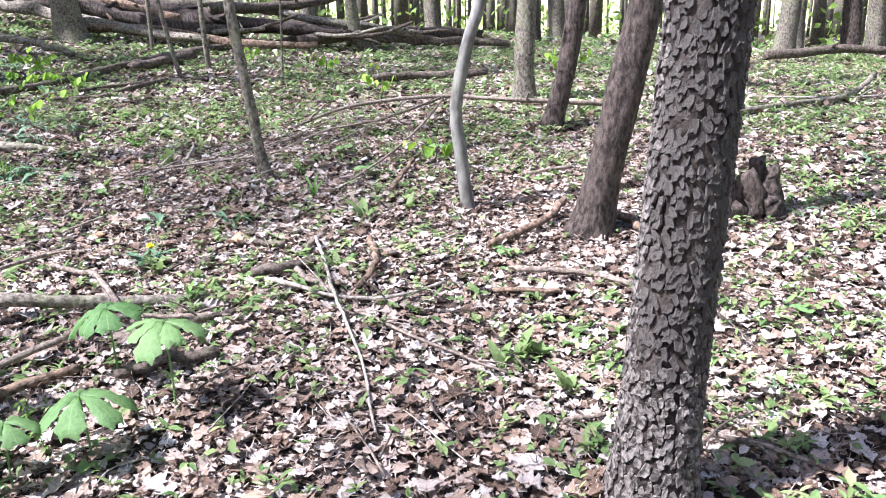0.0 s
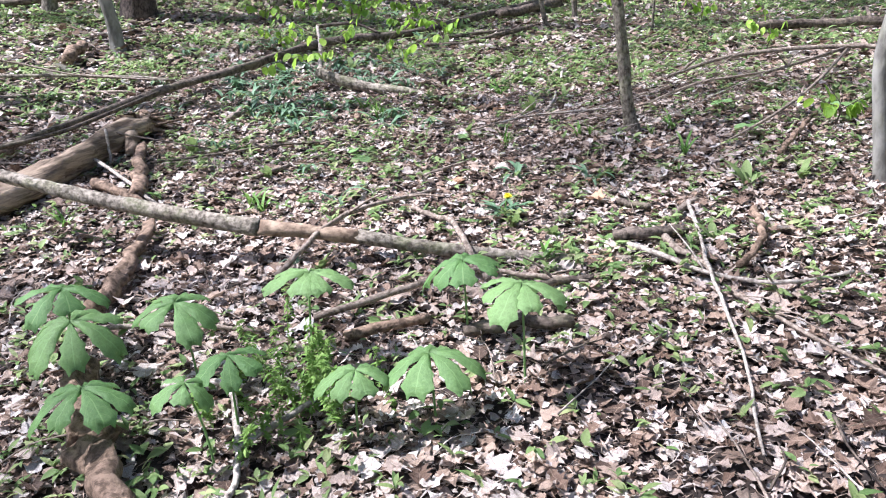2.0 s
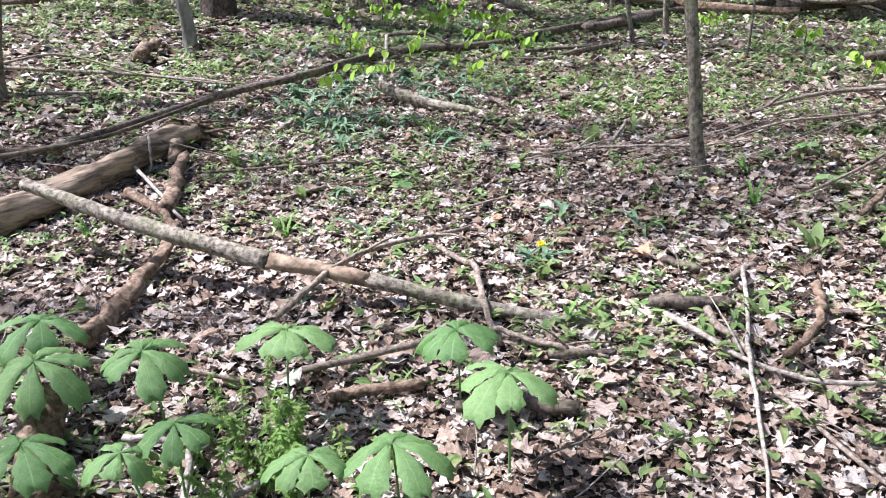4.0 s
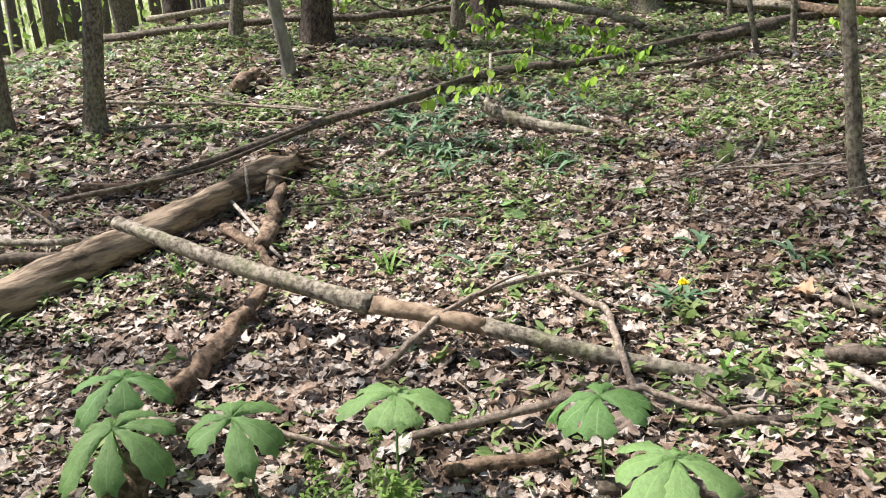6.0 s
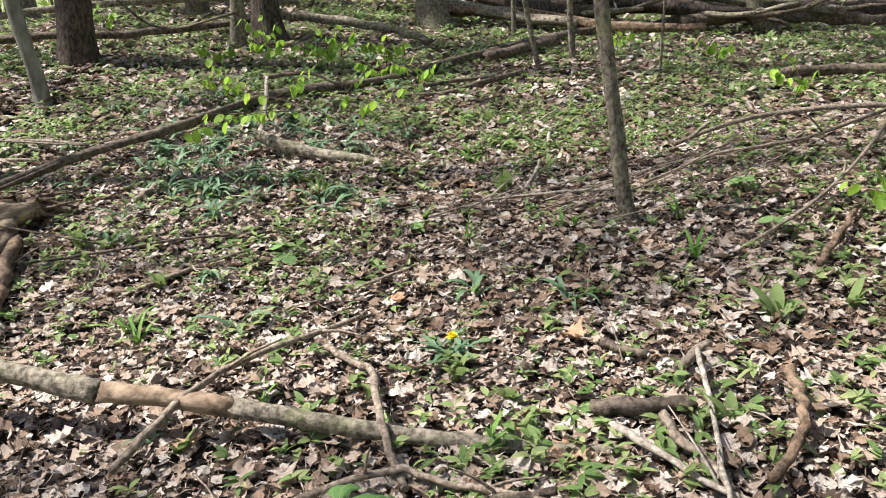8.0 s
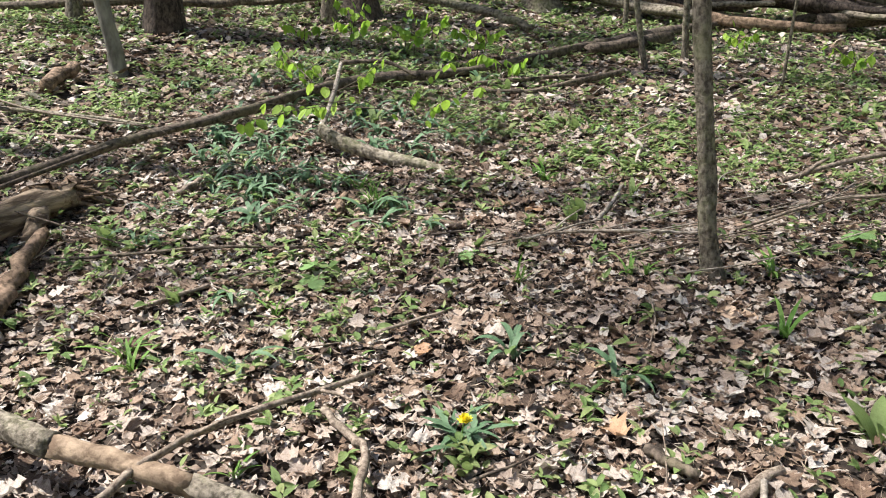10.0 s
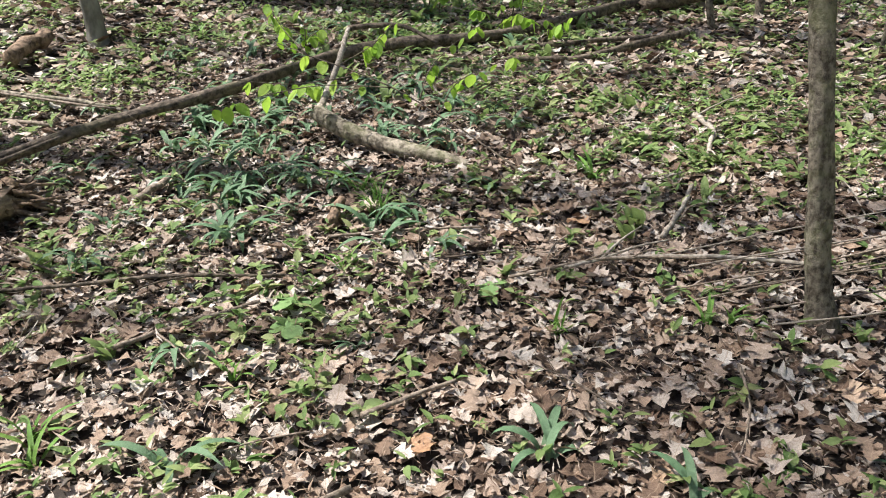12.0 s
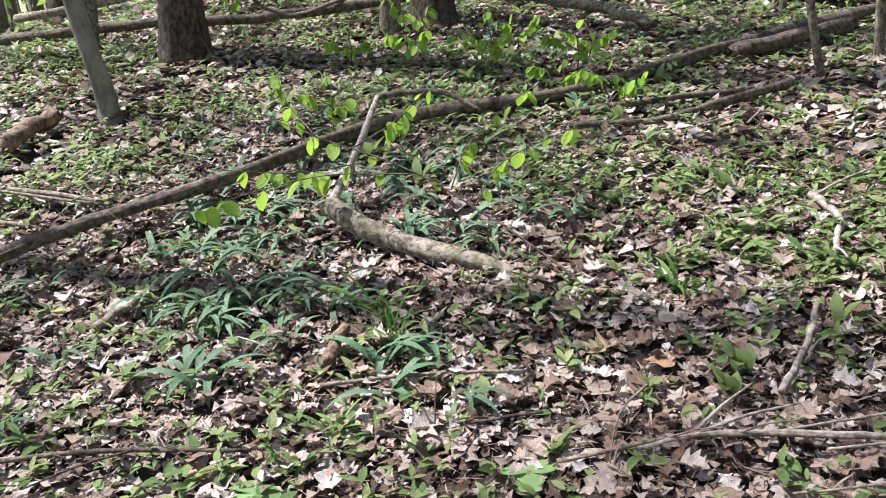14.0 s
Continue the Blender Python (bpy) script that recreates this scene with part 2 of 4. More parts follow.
def stick(path, r0, r1, mat, label, name="stick", category="stick", group="fallen sticks", twigs=0, rough=0.15, sides=7, per=5):
    count[0] += 1
    s = count[0]
    pts = lie(path, r0)
    pieces = [limb_of(pts, r0, r1, per, sides, rough, s, 0.4, 0.5)]
    r = random.Random(s)
    sp = spline(pts, 5)
    for _ in range(twigs):
        i = r.randrange(1, len(sp) - 1)
        d = (sp[i + 1] - sp[i - 1]).normalized()
        w = (d * 0.7 + Vector((r.uniform(-1, 1), r.uniform(-1, 1), r.uniform(0.0, 0.5)))).normalized()
        ln = r.uniform(0.08, 0.28)
        pieces.append(limb_of([sp[i], sp[i] + w * ln * 0.5 + Vector((0, 0, 0.01)), sp[i] + w * ln], r1 * 0.7, r1 * 0.3, 3, 5, 0.1, s + 3))
    if r0 >= 0.04 and len(pieces) > 1:
        root = tagged(new(name), label, category, group)
        for k, (v, f) in enumerate(pieces):
            part("side_branch" if k else "stem", mesh_of(name, v, f, mat), root)
        return root
    v, f = joined(pieces)
    return tagged(new(name, mesh_of(name, v, f, mat)), label, category, group)


# ---- ground: one sheet to the horizon ----
def axis(lo, a, b, hi, fine):
    far = np.geomspace(0.15, 1, 22) * 1.0
    left, right = a - (a - lo) * (far - far[0]) / (1 - far[0]), b + (hi - b) * (far ** 2 - far[0] ** 2) / (1 - far[0] ** 2)
    left = a - (a - lo) * (far ** 2 - far[0] ** 2) / (1 - far[0] ** 2)
    return np.unique(np.concatenate([left[1:], np.arange(a, b, fine), right]))


gx, gy = axis(-320, -7, 4, 320, 0.06), axis(-320, -1, 10, 420, 0.06)
GX, GY = np.meshgrid(gx, gy)
GZ = gz(GX, GY) + bumps(GX, GY)
GZ = np.maximum(GZ, -2.2)
nx, ny = len(gx), len(gy)
idx = np.arange(nx * ny).reshape(ny, nx)
q = np.stack([idx[:-1, :-1], idx[:-1, 1:], idx[1:, 1:], idx[1:, :-1]], -1).reshape(-1, 4)
me = big_mesh("ground", np.stack([GX, GY, GZ], -1).reshape(-1, 3), np.concatenate([q[:, :3], q[:, [0, 2, 3]]]), None, m_soil)
tagged(new("ground", me), "dark forest soil rising gently under leaf litter", "ground", kind="structure")


# leaf templates: (vertices in a unit leaf along +x, triangles)
def outline_leaf(width_at, n=7, curl=0.0, fold=0.15, droop=0.0):
    v, f = [(0.0, 0.0, 0.0)], []
    for i in range(1, n):
        t = i / n
        w = width_at(t)
        zc = curl * (t - 0.5) ** 2 - droop * t * t
        v += [(t, w, zc + fold * w), (t, 0.0, zc), (t, -w, zc + fold * w)]
    v.append((1.0, 0.0, curl * 0.25 - droop))
    e = len(v) - 1
    f += [(0, 2, 1), (0, 3, 2)]
    for i in range(n - 2):
        a, b = 1 + 3 * i, 4 + 3 * i
        f += [(a, a + 1, b + 1), (a, b + 1, b), (a + 1, a + 2, b + 2), (a + 1, b + 2, b + 1)]
    a = 1 + 3 * (n - 2)
    f += [(a, a + 1, e), (a + 1, a + 2, e)]
    return np.array(v), np.array(f)


LANCE_FAR = [outline_leaf(lambda t: 0.2 * math.sin(math.pi * t ** 0.8) ** 0.8, 2, 0.0, 0.35, d) for d in (0.2, 0.5)]


def oak_width(t):
    return (0.06 + 0.30 * math.sin(math.pi * t) ** 0.7) * (0.72 + 0.34 * math.cos(2 * math.pi * (3.3 * t + 0.1)))


OAKS = [outline_leaf(lambda t, k=k: oak_width(t) * (1.0 + 0.16 * k), 9, c, fo) for k, (c, fo) in enumerate([(0.35, 0.3), (-0.4, -0.25), (0.7, 0.15), (0.15, 0.6), (-0.6, 0.3)])]
OVALS = [outline_leaf(lambda t: 0.33 * math.sin(math.pi * t) ** 0.8 + 0.02, 4, c, fo) for c, fo in [(0.35, 0.3), (-0.4, -0.25), (0.2, 0.6), (0.7, -0.3)]]
FRAGS = [outline_leaf(lambda t, a=a: a * (0.8 + 0.5 * math.sin(9 * t + a * 20)), 3, c, fo) for a, c, fo in [(0.3, 0.5, 0.5), (0.4, -0.8, 0.2), (0.24, 0.9, -0.6)]]
def crumpled(templates, k, amount):
    """Copies of the leaves with bent, torn and buckled blades."""
    r, out = np.random.default_rng(3), []
    for v, f in templates:
        for _ in range(k):
            w = v.copy()
            w[:, 2] += r.normal(0, amount, len(w)) + 0.25 * amount * np.sin(9 * w[:, 0] + r.uniform(0, 6)) * 3
            w[:, :2] += r.normal(0, amount * 0.45, (len(w), 2))
            out.append((w, f))
    return out


OVALS_FAR = crumpled([outline_leaf(lambda t: 0.36 * math.sin(math.pi * t) ** 0.7, 3, c, fo) for c, fo in [(0.3, 0.3), (-0.4, -0.25), (0.2, 0.5)]], 3, 0.05)
OAKS, OVALS, FRAGS = crumpled(OAKS, 4, 0.045), crumpled(OVALS, 3, 0.06), crumpled(FRAGS, 4, 0.08)
SLIVERS = crumpled([outline_leaf(lambda t: 0.03, 2, 0.3, 0.5), outline_leaf(lambda t: 0.05, 2, -0.3, 0.5)], 3, 0.03)
BLADE = outline_leaf(lambda t: 0.3, 2, 0.3, 0.3)
OVALS_DOT = crumpled([outline_leaf(lambda t, w=w: w, 2, 0.2, fo) for w, fo in [(0.36, 0.3), (0.42, -0.3), (0.3, 0.5)]], 3, 0.06)
LANCES = [outline_leaf(lambda t, w=w: w * math.sin(math.pi * t ** 0.8) ** 0.8, 4, 0.0, 0.35, d) for w, d in [(0.17, 0.25), (0.2, 0.5), (0.14, 0.1), (0.26, 0.3)]]


def scatter(centres, sizes, templates, tilt=0.3, pitch=None, yaw=None):
    """Leaves of the given sizes at the centres, turned at random: vertices and triangles."""
    n = len(centres)
    yaw = rng.uniform(0, 2 * np.pi, n) if yaw is None else yaw
    pitch = rng.normal(0, tilt, n) if pitch is None else pitch
    roll = rng.normal(0, tilt, n)
    pick = rng.integers(0, len(templates), n)
    cy, sy, cp, sp, cr, sr = np.cos(yaw), np.sin(yaw), np.cos(pitch), np.sin(pitch), np.cos(roll), np.sin(roll)
    R = np.empty((n, 3, 3))
    R[:, 0] = np.stack([cy * cp, -sy * cr + cy * sp * sr * -1, sy * sr - cy * sp * cr], -1)
    R[:, 1] = np.stack([sy * cp, cy * cr - sy * sp * sr, -cy * sr - sy * sp * cr], -1)
    R[:, 2] = np.stack([sp, cp * sr, cp * cr], -1)
    V, F, L, o = [], [], [], 0
    for k, (tv, tf) in enumerate(templates):
        s = np.nonzero(pick == k)[0]
        if not len(s):
            continue
        w = np.einsum("nij,vj->nvi", R[s] * sizes[s][:, None, None], tv) + centres[s][:, None, :]
        V.append(w.reshape(-1, 3))
        L.append(np.tile(tv * (1, 1, 0), (len(s), 1)))
        F.append((tf[None] + (np.arange(len(s)) * len(tv))[:, None, None]).reshape(-1, 3) + o)
        o += len(s) * len(tv)
    return np.concatenate(V), np.concatenate(F), np.concatenate(L)


# ---- trees ----
def tree(base, leans, r, height, mat, label, group="trees", crown=900, spread=2.6, flare=1.5, sides=16, rough=0.06, seed=1, limbs=7, bare=0.5):
    """A tree at a plan point: leans are offsets (dx, dy, dz) that its trunk passes above the base."""
    rr = random.Random(seed)
    x, y = base
    z = floor_z(x, y) - 0.06
    root = tagged(new("tree"), label, "tree", group)
    root.location = (x, y, z)
    path = [Vector((0, 0, 0))] + [Vector((a, b, c + 0.06)) for a, b, c in leans]
    last, prev = path[-1], path[-2]
    d = (last - prev).normalized()
    d = (d * 0.5 + Vector((0, 0, 1))).normalized()
    while path[-1].z < height:
        path.append(path[-1] + d * 1.3 + Vector((rr.uniform(-0.08, 0.08), rr.uniform(-0.08, 0.08), 0)))
    pts = spline(path, 8)
    top = pts[-1].z
    radii = []
    for p in pts:
        h = max(p.z, 0)
        radii.append(r * ((1 - 0.75 * h / top) + (flare - 1) * math.exp(-h / (1.1 * r + 0.02))))
    part("trunk", mesh_of("trunk", *tube(pts, radii, sides, rough, seed), mat), root)
    ends = []
    for k in range(limbs):
        i = int(len(pts) * rr.uniform(bare, 0.97))
        w = rr.uniform(0, 6.28)
        ln = spread * rr.uniform(0.6, 1.15)
        out = Vector((math.cos(w), math.sin(w), rr.uniform(0.35, 0.9)))
        a = pts[min(i, len(pts) - 1)]
        tip = a + out * ln
        path2 = [a, a + out * ln * 0.5 + Vector((0, 0, 0.15)), tip]
        part("limb", mesh_of("limb", *limb_of(path2, max(r * 0.28, 0.012), 0.008, 4, 6, 0.1, seed + k), mat), root)
        ends += [a.lerp(tip, t) for t in (0.45, 0.7, 0.9, 1.0)]
    if crown and ends:
        n = crown
        c = np.array([tuple(e) for e in ends])[rng.integers(0, len(ends), n)] + rng.normal(0, 0.38, (n, 3))
        part("crown", big_mesh("crown", *scatter(c, rng.uniform(0.06, 0.12, n), [BLADE], tilt=0.9), m_crown), root, "fresh spring leaves")
    return root


BIG = (0.575, 2.11)
big_tree = tree(BIG, [(0.035, -0.01, 0.64), (0.055, -0.02, 1.03), (0.075, -0.03, 1.45), (0.10, -0.04, 2.0)], 0.110, 13, m_cherry, "dark cherry tree trunk with thick scaly bark plates", crown=2200, spread=3.2, flare=1.55, sides=40, rough=0.05, seed=3, limbs=10)
tree((-1.20, 5.39), [(-0.05, -0.01, 0.25), (-0.07, -0.01, 0.45), (-0.14, -0.02, 1.05), (-0.18, 0, 1.6)], 0.038, 6, m_grey, "thin grey-brown sapling with rough lichen-spotted bark", crown=260, spread=1.3, flare=2.3, rough=0.1, seed=4, limbs=5)
tree((0.13, 4.73), [(-0.05, 0, 0.35), (-0.07, 0, 0.62), (0.0, 0, 0.97), (0.08, 0, 1.25), (0.10, 0, 1.8)], 0.040, 6, m_smooth, "smooth pale grey sapling with a bent trunk", crown=260, spread=1.3, flare=1.35, seed=5, limbs=5)
tree((0.77, 4.36), [(0.14, -0.02, 0.67), (0.26, -0.05, 1.24), (0.34, -0.06, 1.8)], 0.098, 11, m_dark, "leaning dark brown tree trunk flaring at its foot", crown=1500, spread=2.8, flare=1.8, rough=0.06, seed=6, limbs=9)
tree((0.74, 7.76), [(0.0, 0, 0.4), (0.02, 0, 0.93), (0.02, 0, 1.6)], 0.095, 11, m_grey, "upright grey tree trunk with a mossy foot", crown=1200, spread=2.6, flare=1.8, seed=7)
tree((0.83, 6.66), [(0.13, -0.02, 0.46), (0.21, -0.03, 1.02), (0.28, -0.04, 1.7)], 0.080, 9, m_dark, "dark leaning tree trunk with flaking bark", crown=900, spread=2.2, flare=1.6, seed=8)
tree((-5.80, 5.95), [(0.0, -0.01, 0.2), (-0.02, -0.03, 0.43), (-0.05, -0.06, 0.87), (-0.07, -0.07, 1.5)], 0.056, 8, m_smooth, "slender pale grey trunk with a dark foot", crown=350, spread=1.9, flare=1.7, seed=9)
tree((-6.34, 6.82), [(0.04, 0.05, 0.69), (0.06, 0.07, 1.5)], 0.15, 13, m_dark, "thick dark furrowed oak trunk", crown=700, spread=3.2, flare=1.4, sides=24, rough=0.08, seed=10, limbs=4)
tree((-5.55, 8.02), [(0.05, 0.03, 0.56), (0.06, 0.05, 1.5)], 0.072, 10, m_grey, "slim grey trunk beside a thicker dark one", crown=400, spread=2.2, flare=1.3, seed=12)
tree((-5.47, 8.42), [(0.0, 0, 0.51), (0.02, 0, 1.5)], 0.135, 12, m_dark, "dark trunk with a spreading root foot", crown=600, spread=2.8, flare=2.0, seed=13)
tree((-4.45, 10.12), [(-0.03, -0.01, 0.39), (-0.05, 0, 1.5)], 0.155, 13, m_grey, "broad grey-brown trunk on the upper slope", crown=700, spread=2.9, flare=1.7, seed=14)
tree((-2.52, 8.93), [(-0.02, -0.01, 0.61), (-0.02, 0, 1.4)], 0.029, 6, m_grey, "straight thin light-brown sapling", crown=220, spread=1.1, flare=1.2, seed=15, limbs=4)
tree((-2.71, 8.57), [(-0.12, -0.04, 0.65), (-0.2, -0.05, 1.3)], 0.025, 5, m_grey, "thin leaning brown sapling", crown=200, spread=1.1, flare=1.2, seed=16, limbs=4)
tree((-3.45, 9.93), [(0.01, 0, 0.46), (0.02, 0, 1.3)], 0.027, 6, m_grey, "thin straight sapling before a fallen trunk", crown=200, spread=1.1, flare=1.2, seed=17, limbs=4)
tree((-7.29, 6.60), [(0.06, 0.08, 0.66), (0.06, 0.08, 1.5)], 0.068, 9, m_grey, "slender grey trunk among fallen branches", crown=350, spread=2.0, flare=1.5, seed=18)
tree((-1.67, 8.53), [(0.04, 0.01, 0.83), (0.04, 0.01, 1.4)], 0.013, 4, m_grey, "whip-thin grey forest sapling", crown=90, spread=0.7, flare=1.2, seed=19, limbs=3, sides=8)
tree((-2.24, 14.0), [(0, 0, 0.6), (0, 0, 1.5)], 0.12, 12, m_grey, "grey trunk beyond the fallen logs", crown=900, spread=2.6, flare=1.5, seed=20)
tree((-0.94, 11.09), [(-0.10, -0.01, 0.12), (-0.21, -0.02, 0.26), (-0.26, -0.02, 0.69), (-0.22, 0, 1.5)], 0.085, 8, m_grey, "grey trunk curving up from its leaning foot", crown=500, spread=2, flare=1.1, seed=21)
tree((-5.94, 4.21), [(0.01, 0.01, 0.2), (0.04, 0.06, 0.56), (0.06, 0.11, 0.93), (0.08, 0.14, 1.6)], 0.072, 10, m_grey, "grey-brown trunk with a dark flared foot", crown=350, spread=2.0, flare=2.0, seed=22)
tree((-6.60, 3.87), [(0.01, 0.01, 0.2), (0.0, 0.03, 0.56), (-0.03, 0.04, 0.93), (-0.06, 0.05, 1.6)], 0.07, 10, m_grey, "grey leaning trunk with a dark foot", crown=500, spread=2.0, flare=1.8, seed=23)
for k, (x, y, r) in enumerate([(1.35, 13.2, 0.15), (4.8, 11.9, 0.14), (5.25, 12.6, 0.12), (5.9, 12.2, 0.13), (4.35, 13.5, 0.1), (6.6, 12.8, 0.17), (-9.5, 7.5, 0.14), (-9.9, 7.0, 0.1), (-6.85, 9.0, 0.12), (-7.7, 9.4, 0.12), (-8.8, 8.4, 0.13), (3.6, 15.0, 0.12), (-5.3, 12.5, 0.13), (2.1, 15.5, 0.15), (-0.2, 14.5, 0.12), (7.6, 10.8, 0.15)]):
    w = (rnd.uniform(-0.06, 0.06), rnd.uniform(-0.06, 0.06))
    tree((x, y), [(w[0], w[1], 0.7), (2 * w[0], 2 * w[1], 1.6)], r, 12, m_grey if k % 3 else m_dark, "upright forest tree trunk among others", crown=700, spread=2.4, flare=1.4, sides=12, seed=30 + k, limbs=6)

# unseen trees added outside the view so their crowns dapple the sunlight
for k, (x, y) in enumerate([(-9.6, 0.4), (-7.2, -0.9), (-11.8, 4.6), (-4.2, -3.8), (3.8, -3.0), (5.5, 3.0)]):
    tree((x, y), [(0.03, 0.02, 0.8), (0.05, 0.0, 1.8)], 0.13, 13, m_grey if k % 2 else m_dark, "unseen tall tree added for dappled shade, with a light spring crown", crown=700 if k < 2 else 900, spread=2.4, flare=1.5, sides=14, seed=70 + k, limbs=6)
# two more unseen trees, placed to shade the sapling foot and the thick log
for k, (x, y, n) in enumerate([(-7.05, 2.75, 1200), (-10.1, 1.8, 1000)]):
    tree((x, y), [(0.02, 0.01, 0.8), (0.03, 0.0, 1.8)], 0.07, 9, m_grey, "unseen young tree added to cast shade, with a compact leafy crown", crown=n, spread=0.85, flare=1.4, sides=12, seed=90 + k, limbs=9, bare=0.78)

# far woods: many thin trunks with low leafy growth, out of walking reach
pieces, tops = [], []
for k in range(820):
    ang, dist = rnd.choice((rnd.uniform(-1.75, 1.35), rnd.uniform(-1.75, 1.35), rnd.uniform(-3.14, 3.14))), rnd.uniform(14, 58)
    x, y = -1.5 + math.sin(ang) * dist, 4.5 + math.cos(ang) * dist
    if dist < 16 and abs(ang) < 0.1:
        continue
    z = max(float(gz(x, y)), -2.2) - 0.1
    r, h, lx, ly = rnd.choice((0.04, 0.06, 0.09, 0.12, 0.17)), rnd.uniform(9, 15), rnd.uniform(-0.5, 0.5), rnd.uniform(-0.5, 0.5)
    pts = [Vector((x, y, z)), Vector((x + lx * 0.1, y + ly * 0.1, z + 1.5)), Vector((x + lx, y + ly, z + h))]
    pieces.append(tube(pts, [r * 1.2, r, r * 0.4], 6, 0.05, k))
    tops.append((x, y, z))
v, f = joined(pieces)
tagged(new("far_woods", mesh_of("far_woods", v, f, m_grey)), "distant grey trunks of a spring wood", "woods", kind="stuff")
tops = np.array(tops)
n = 45000
c = tops[rng.integers(0, len(tops), n)] + np.stack([rng.normal(0, 1.3, n), rng.normal(0, 1.3, n), 0.2 + 10 * rng.uniform(0, 1, n) ** 1.6], -1)
tagged(new("far_foliage", big_mesh("far_foliage", *scatter(c, rng.uniform(0.10, 0.26, n), [BLADE], tilt=0.9), m_crown)), "sunlit yellow-green spring leaves of distant trees", "foliage", kind="stuff")

# backdrop ring: painted colour and its own glow stand in for sunlit distant leaves
m_far, nodes, links, bsdf = material("glowing_backdrop")
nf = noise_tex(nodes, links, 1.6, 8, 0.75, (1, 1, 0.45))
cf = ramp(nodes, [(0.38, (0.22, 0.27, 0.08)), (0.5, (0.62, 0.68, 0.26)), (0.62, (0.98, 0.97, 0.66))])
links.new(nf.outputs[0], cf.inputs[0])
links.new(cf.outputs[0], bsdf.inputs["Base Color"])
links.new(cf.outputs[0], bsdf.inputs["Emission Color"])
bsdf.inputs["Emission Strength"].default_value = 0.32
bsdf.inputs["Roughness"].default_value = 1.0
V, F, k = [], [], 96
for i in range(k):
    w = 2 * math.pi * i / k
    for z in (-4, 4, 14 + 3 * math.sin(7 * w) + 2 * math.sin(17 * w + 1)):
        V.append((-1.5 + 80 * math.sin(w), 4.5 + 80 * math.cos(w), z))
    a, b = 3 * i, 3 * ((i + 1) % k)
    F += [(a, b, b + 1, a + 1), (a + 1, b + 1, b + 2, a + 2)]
tagged(new("backdrop", mesh_of("backdrop", V, F, m_far)), "glowing pale yellow-green backdrop painted as distant sunlit spring woods", "backdrop", kind="structure")

# ---- fallen logs and branches ----
broken = tagged(new("fallen_log"), "long thin broken log lying across the leaf litter", "log", "fallen logs")
A = [(-3.70, 2.985, 0.775), (-3.45, 3.03, 0.72), (-3.19, 3.07, 0.665), (-2.75, 3.14, 0.595), (-2.40, 3.2, 0.55)]
B = [(-2.40, 3.2, 0.55), (-2.2, 3.27, 0.525), (-1.98, 3.33, 0.50)]
C = [(-1.98, 3.33, 0.50), (-1.62, 3.43, 0.44), (-1.3, 3.52, 0.405), (-1.05, 3.59, 0.39), (-0.82, 3.66, 0.385)]
part("bark_length", mesh_of("bark_length", *limb_of(A, 0.030, 0.039, 8, 14, 0.09, 1, 0.15), m_log), broken)
part("bare_length", mesh_of("bare_length", *limb_of(B, 0.033, 0.031, 6, 12, 0.15, 2, 0.3), m_wood), broken, "split bare wood where the bark is gone")
part("bark_length", mesh_of("bark_length", *limb_of(C, 0.032, 0.018, 8, 14, 0.08, 3), m_log), broken)

thick = tagged(new("fallen_log"), "thick barkless brown log with a jagged splintered end", "log", "fallen logs")
T = lie([(-4.05, 2.3), (-4.02, 3.0), (-4.04, 3.6, 0.02), (-4.12, 4.2, 0.03), (-4.15, 4.42, 0.01)], 0.06)
part("stem", mesh_of("stem", *limb_of(T, 0.098, 0.066, 10, 20, 0.2, 5, 1.6), m_bare), thick)
part("fork", mesh_of("fork", *limb_of(lie([(-4.10, 4.22, 0.03), (-4.02, 4.15, 0.01), (-3.95, 4.06, -0.03)], 0.045), 0.05, 0.036, 5, 12, 0.2, 12, 0.6), m_bare), thick)
part("broken_end", mesh_of("broken_end", *limb_of([Vector(T[-1]) + Vector((0, d, 0)) for d in (-0.16, -0.06, 0.03, 0.07)], 0.071, 0.05, 4, 18, 0.45, 6, 2.2), m_rot), thick, "dark jagged rotten break")
for k in range(16):
    e = Vector(T[-1]) + Vector((rnd.uniform(-0.07, 0.07), 0, rnd.uniform(-0.05, 0.06)))
    part("splinter", mesh_of("splinter", *limb_of([e - Vector((0, 0.12, 0)), e, e + Vector((rnd.uniform(0.0, 0.22), rnd.uniform(0.02, 0.2), rnd.uniform(-0.12, 0.04)))], 0.022, 0.005, 3, 5, 0.2, k), m_rot), thick, "dark splintered wood")

long_log = tagged(new("fallen_log"), "long slender dark fallen trunk slanting across the slope", "log", "fallen logs")
Lp = lie([(-4.44, 3.62, 0.10), (-4.36, 4.04, 0.12), (-4.40, 5.0, 0.06), (-4.27, 5.71, 0.05), (-4.13, 6.64, 0.03), (-3.68, 7.5), (-3.3, 8.76), (-2.97, 9.89), (-2.5, 11.0)], 0.04)
part("stem", mesh_of("stem", *limb_of(Lp, 0.021, 0.046, 8, 12, 0.2, 7), m_darklog), long_log)
part("side_branch", mesh_of("side_branch", *limb_of(lie([(-4.72, 3.25, 0.1), (-4.33, 3.78, 0.14), (-4.33, 4.3, 0.14), (-4.38, 4.85, 0.1)], 0.016), 0.016, 0.010, 6, 7, 0.15, 8), m_darklog), long_log)

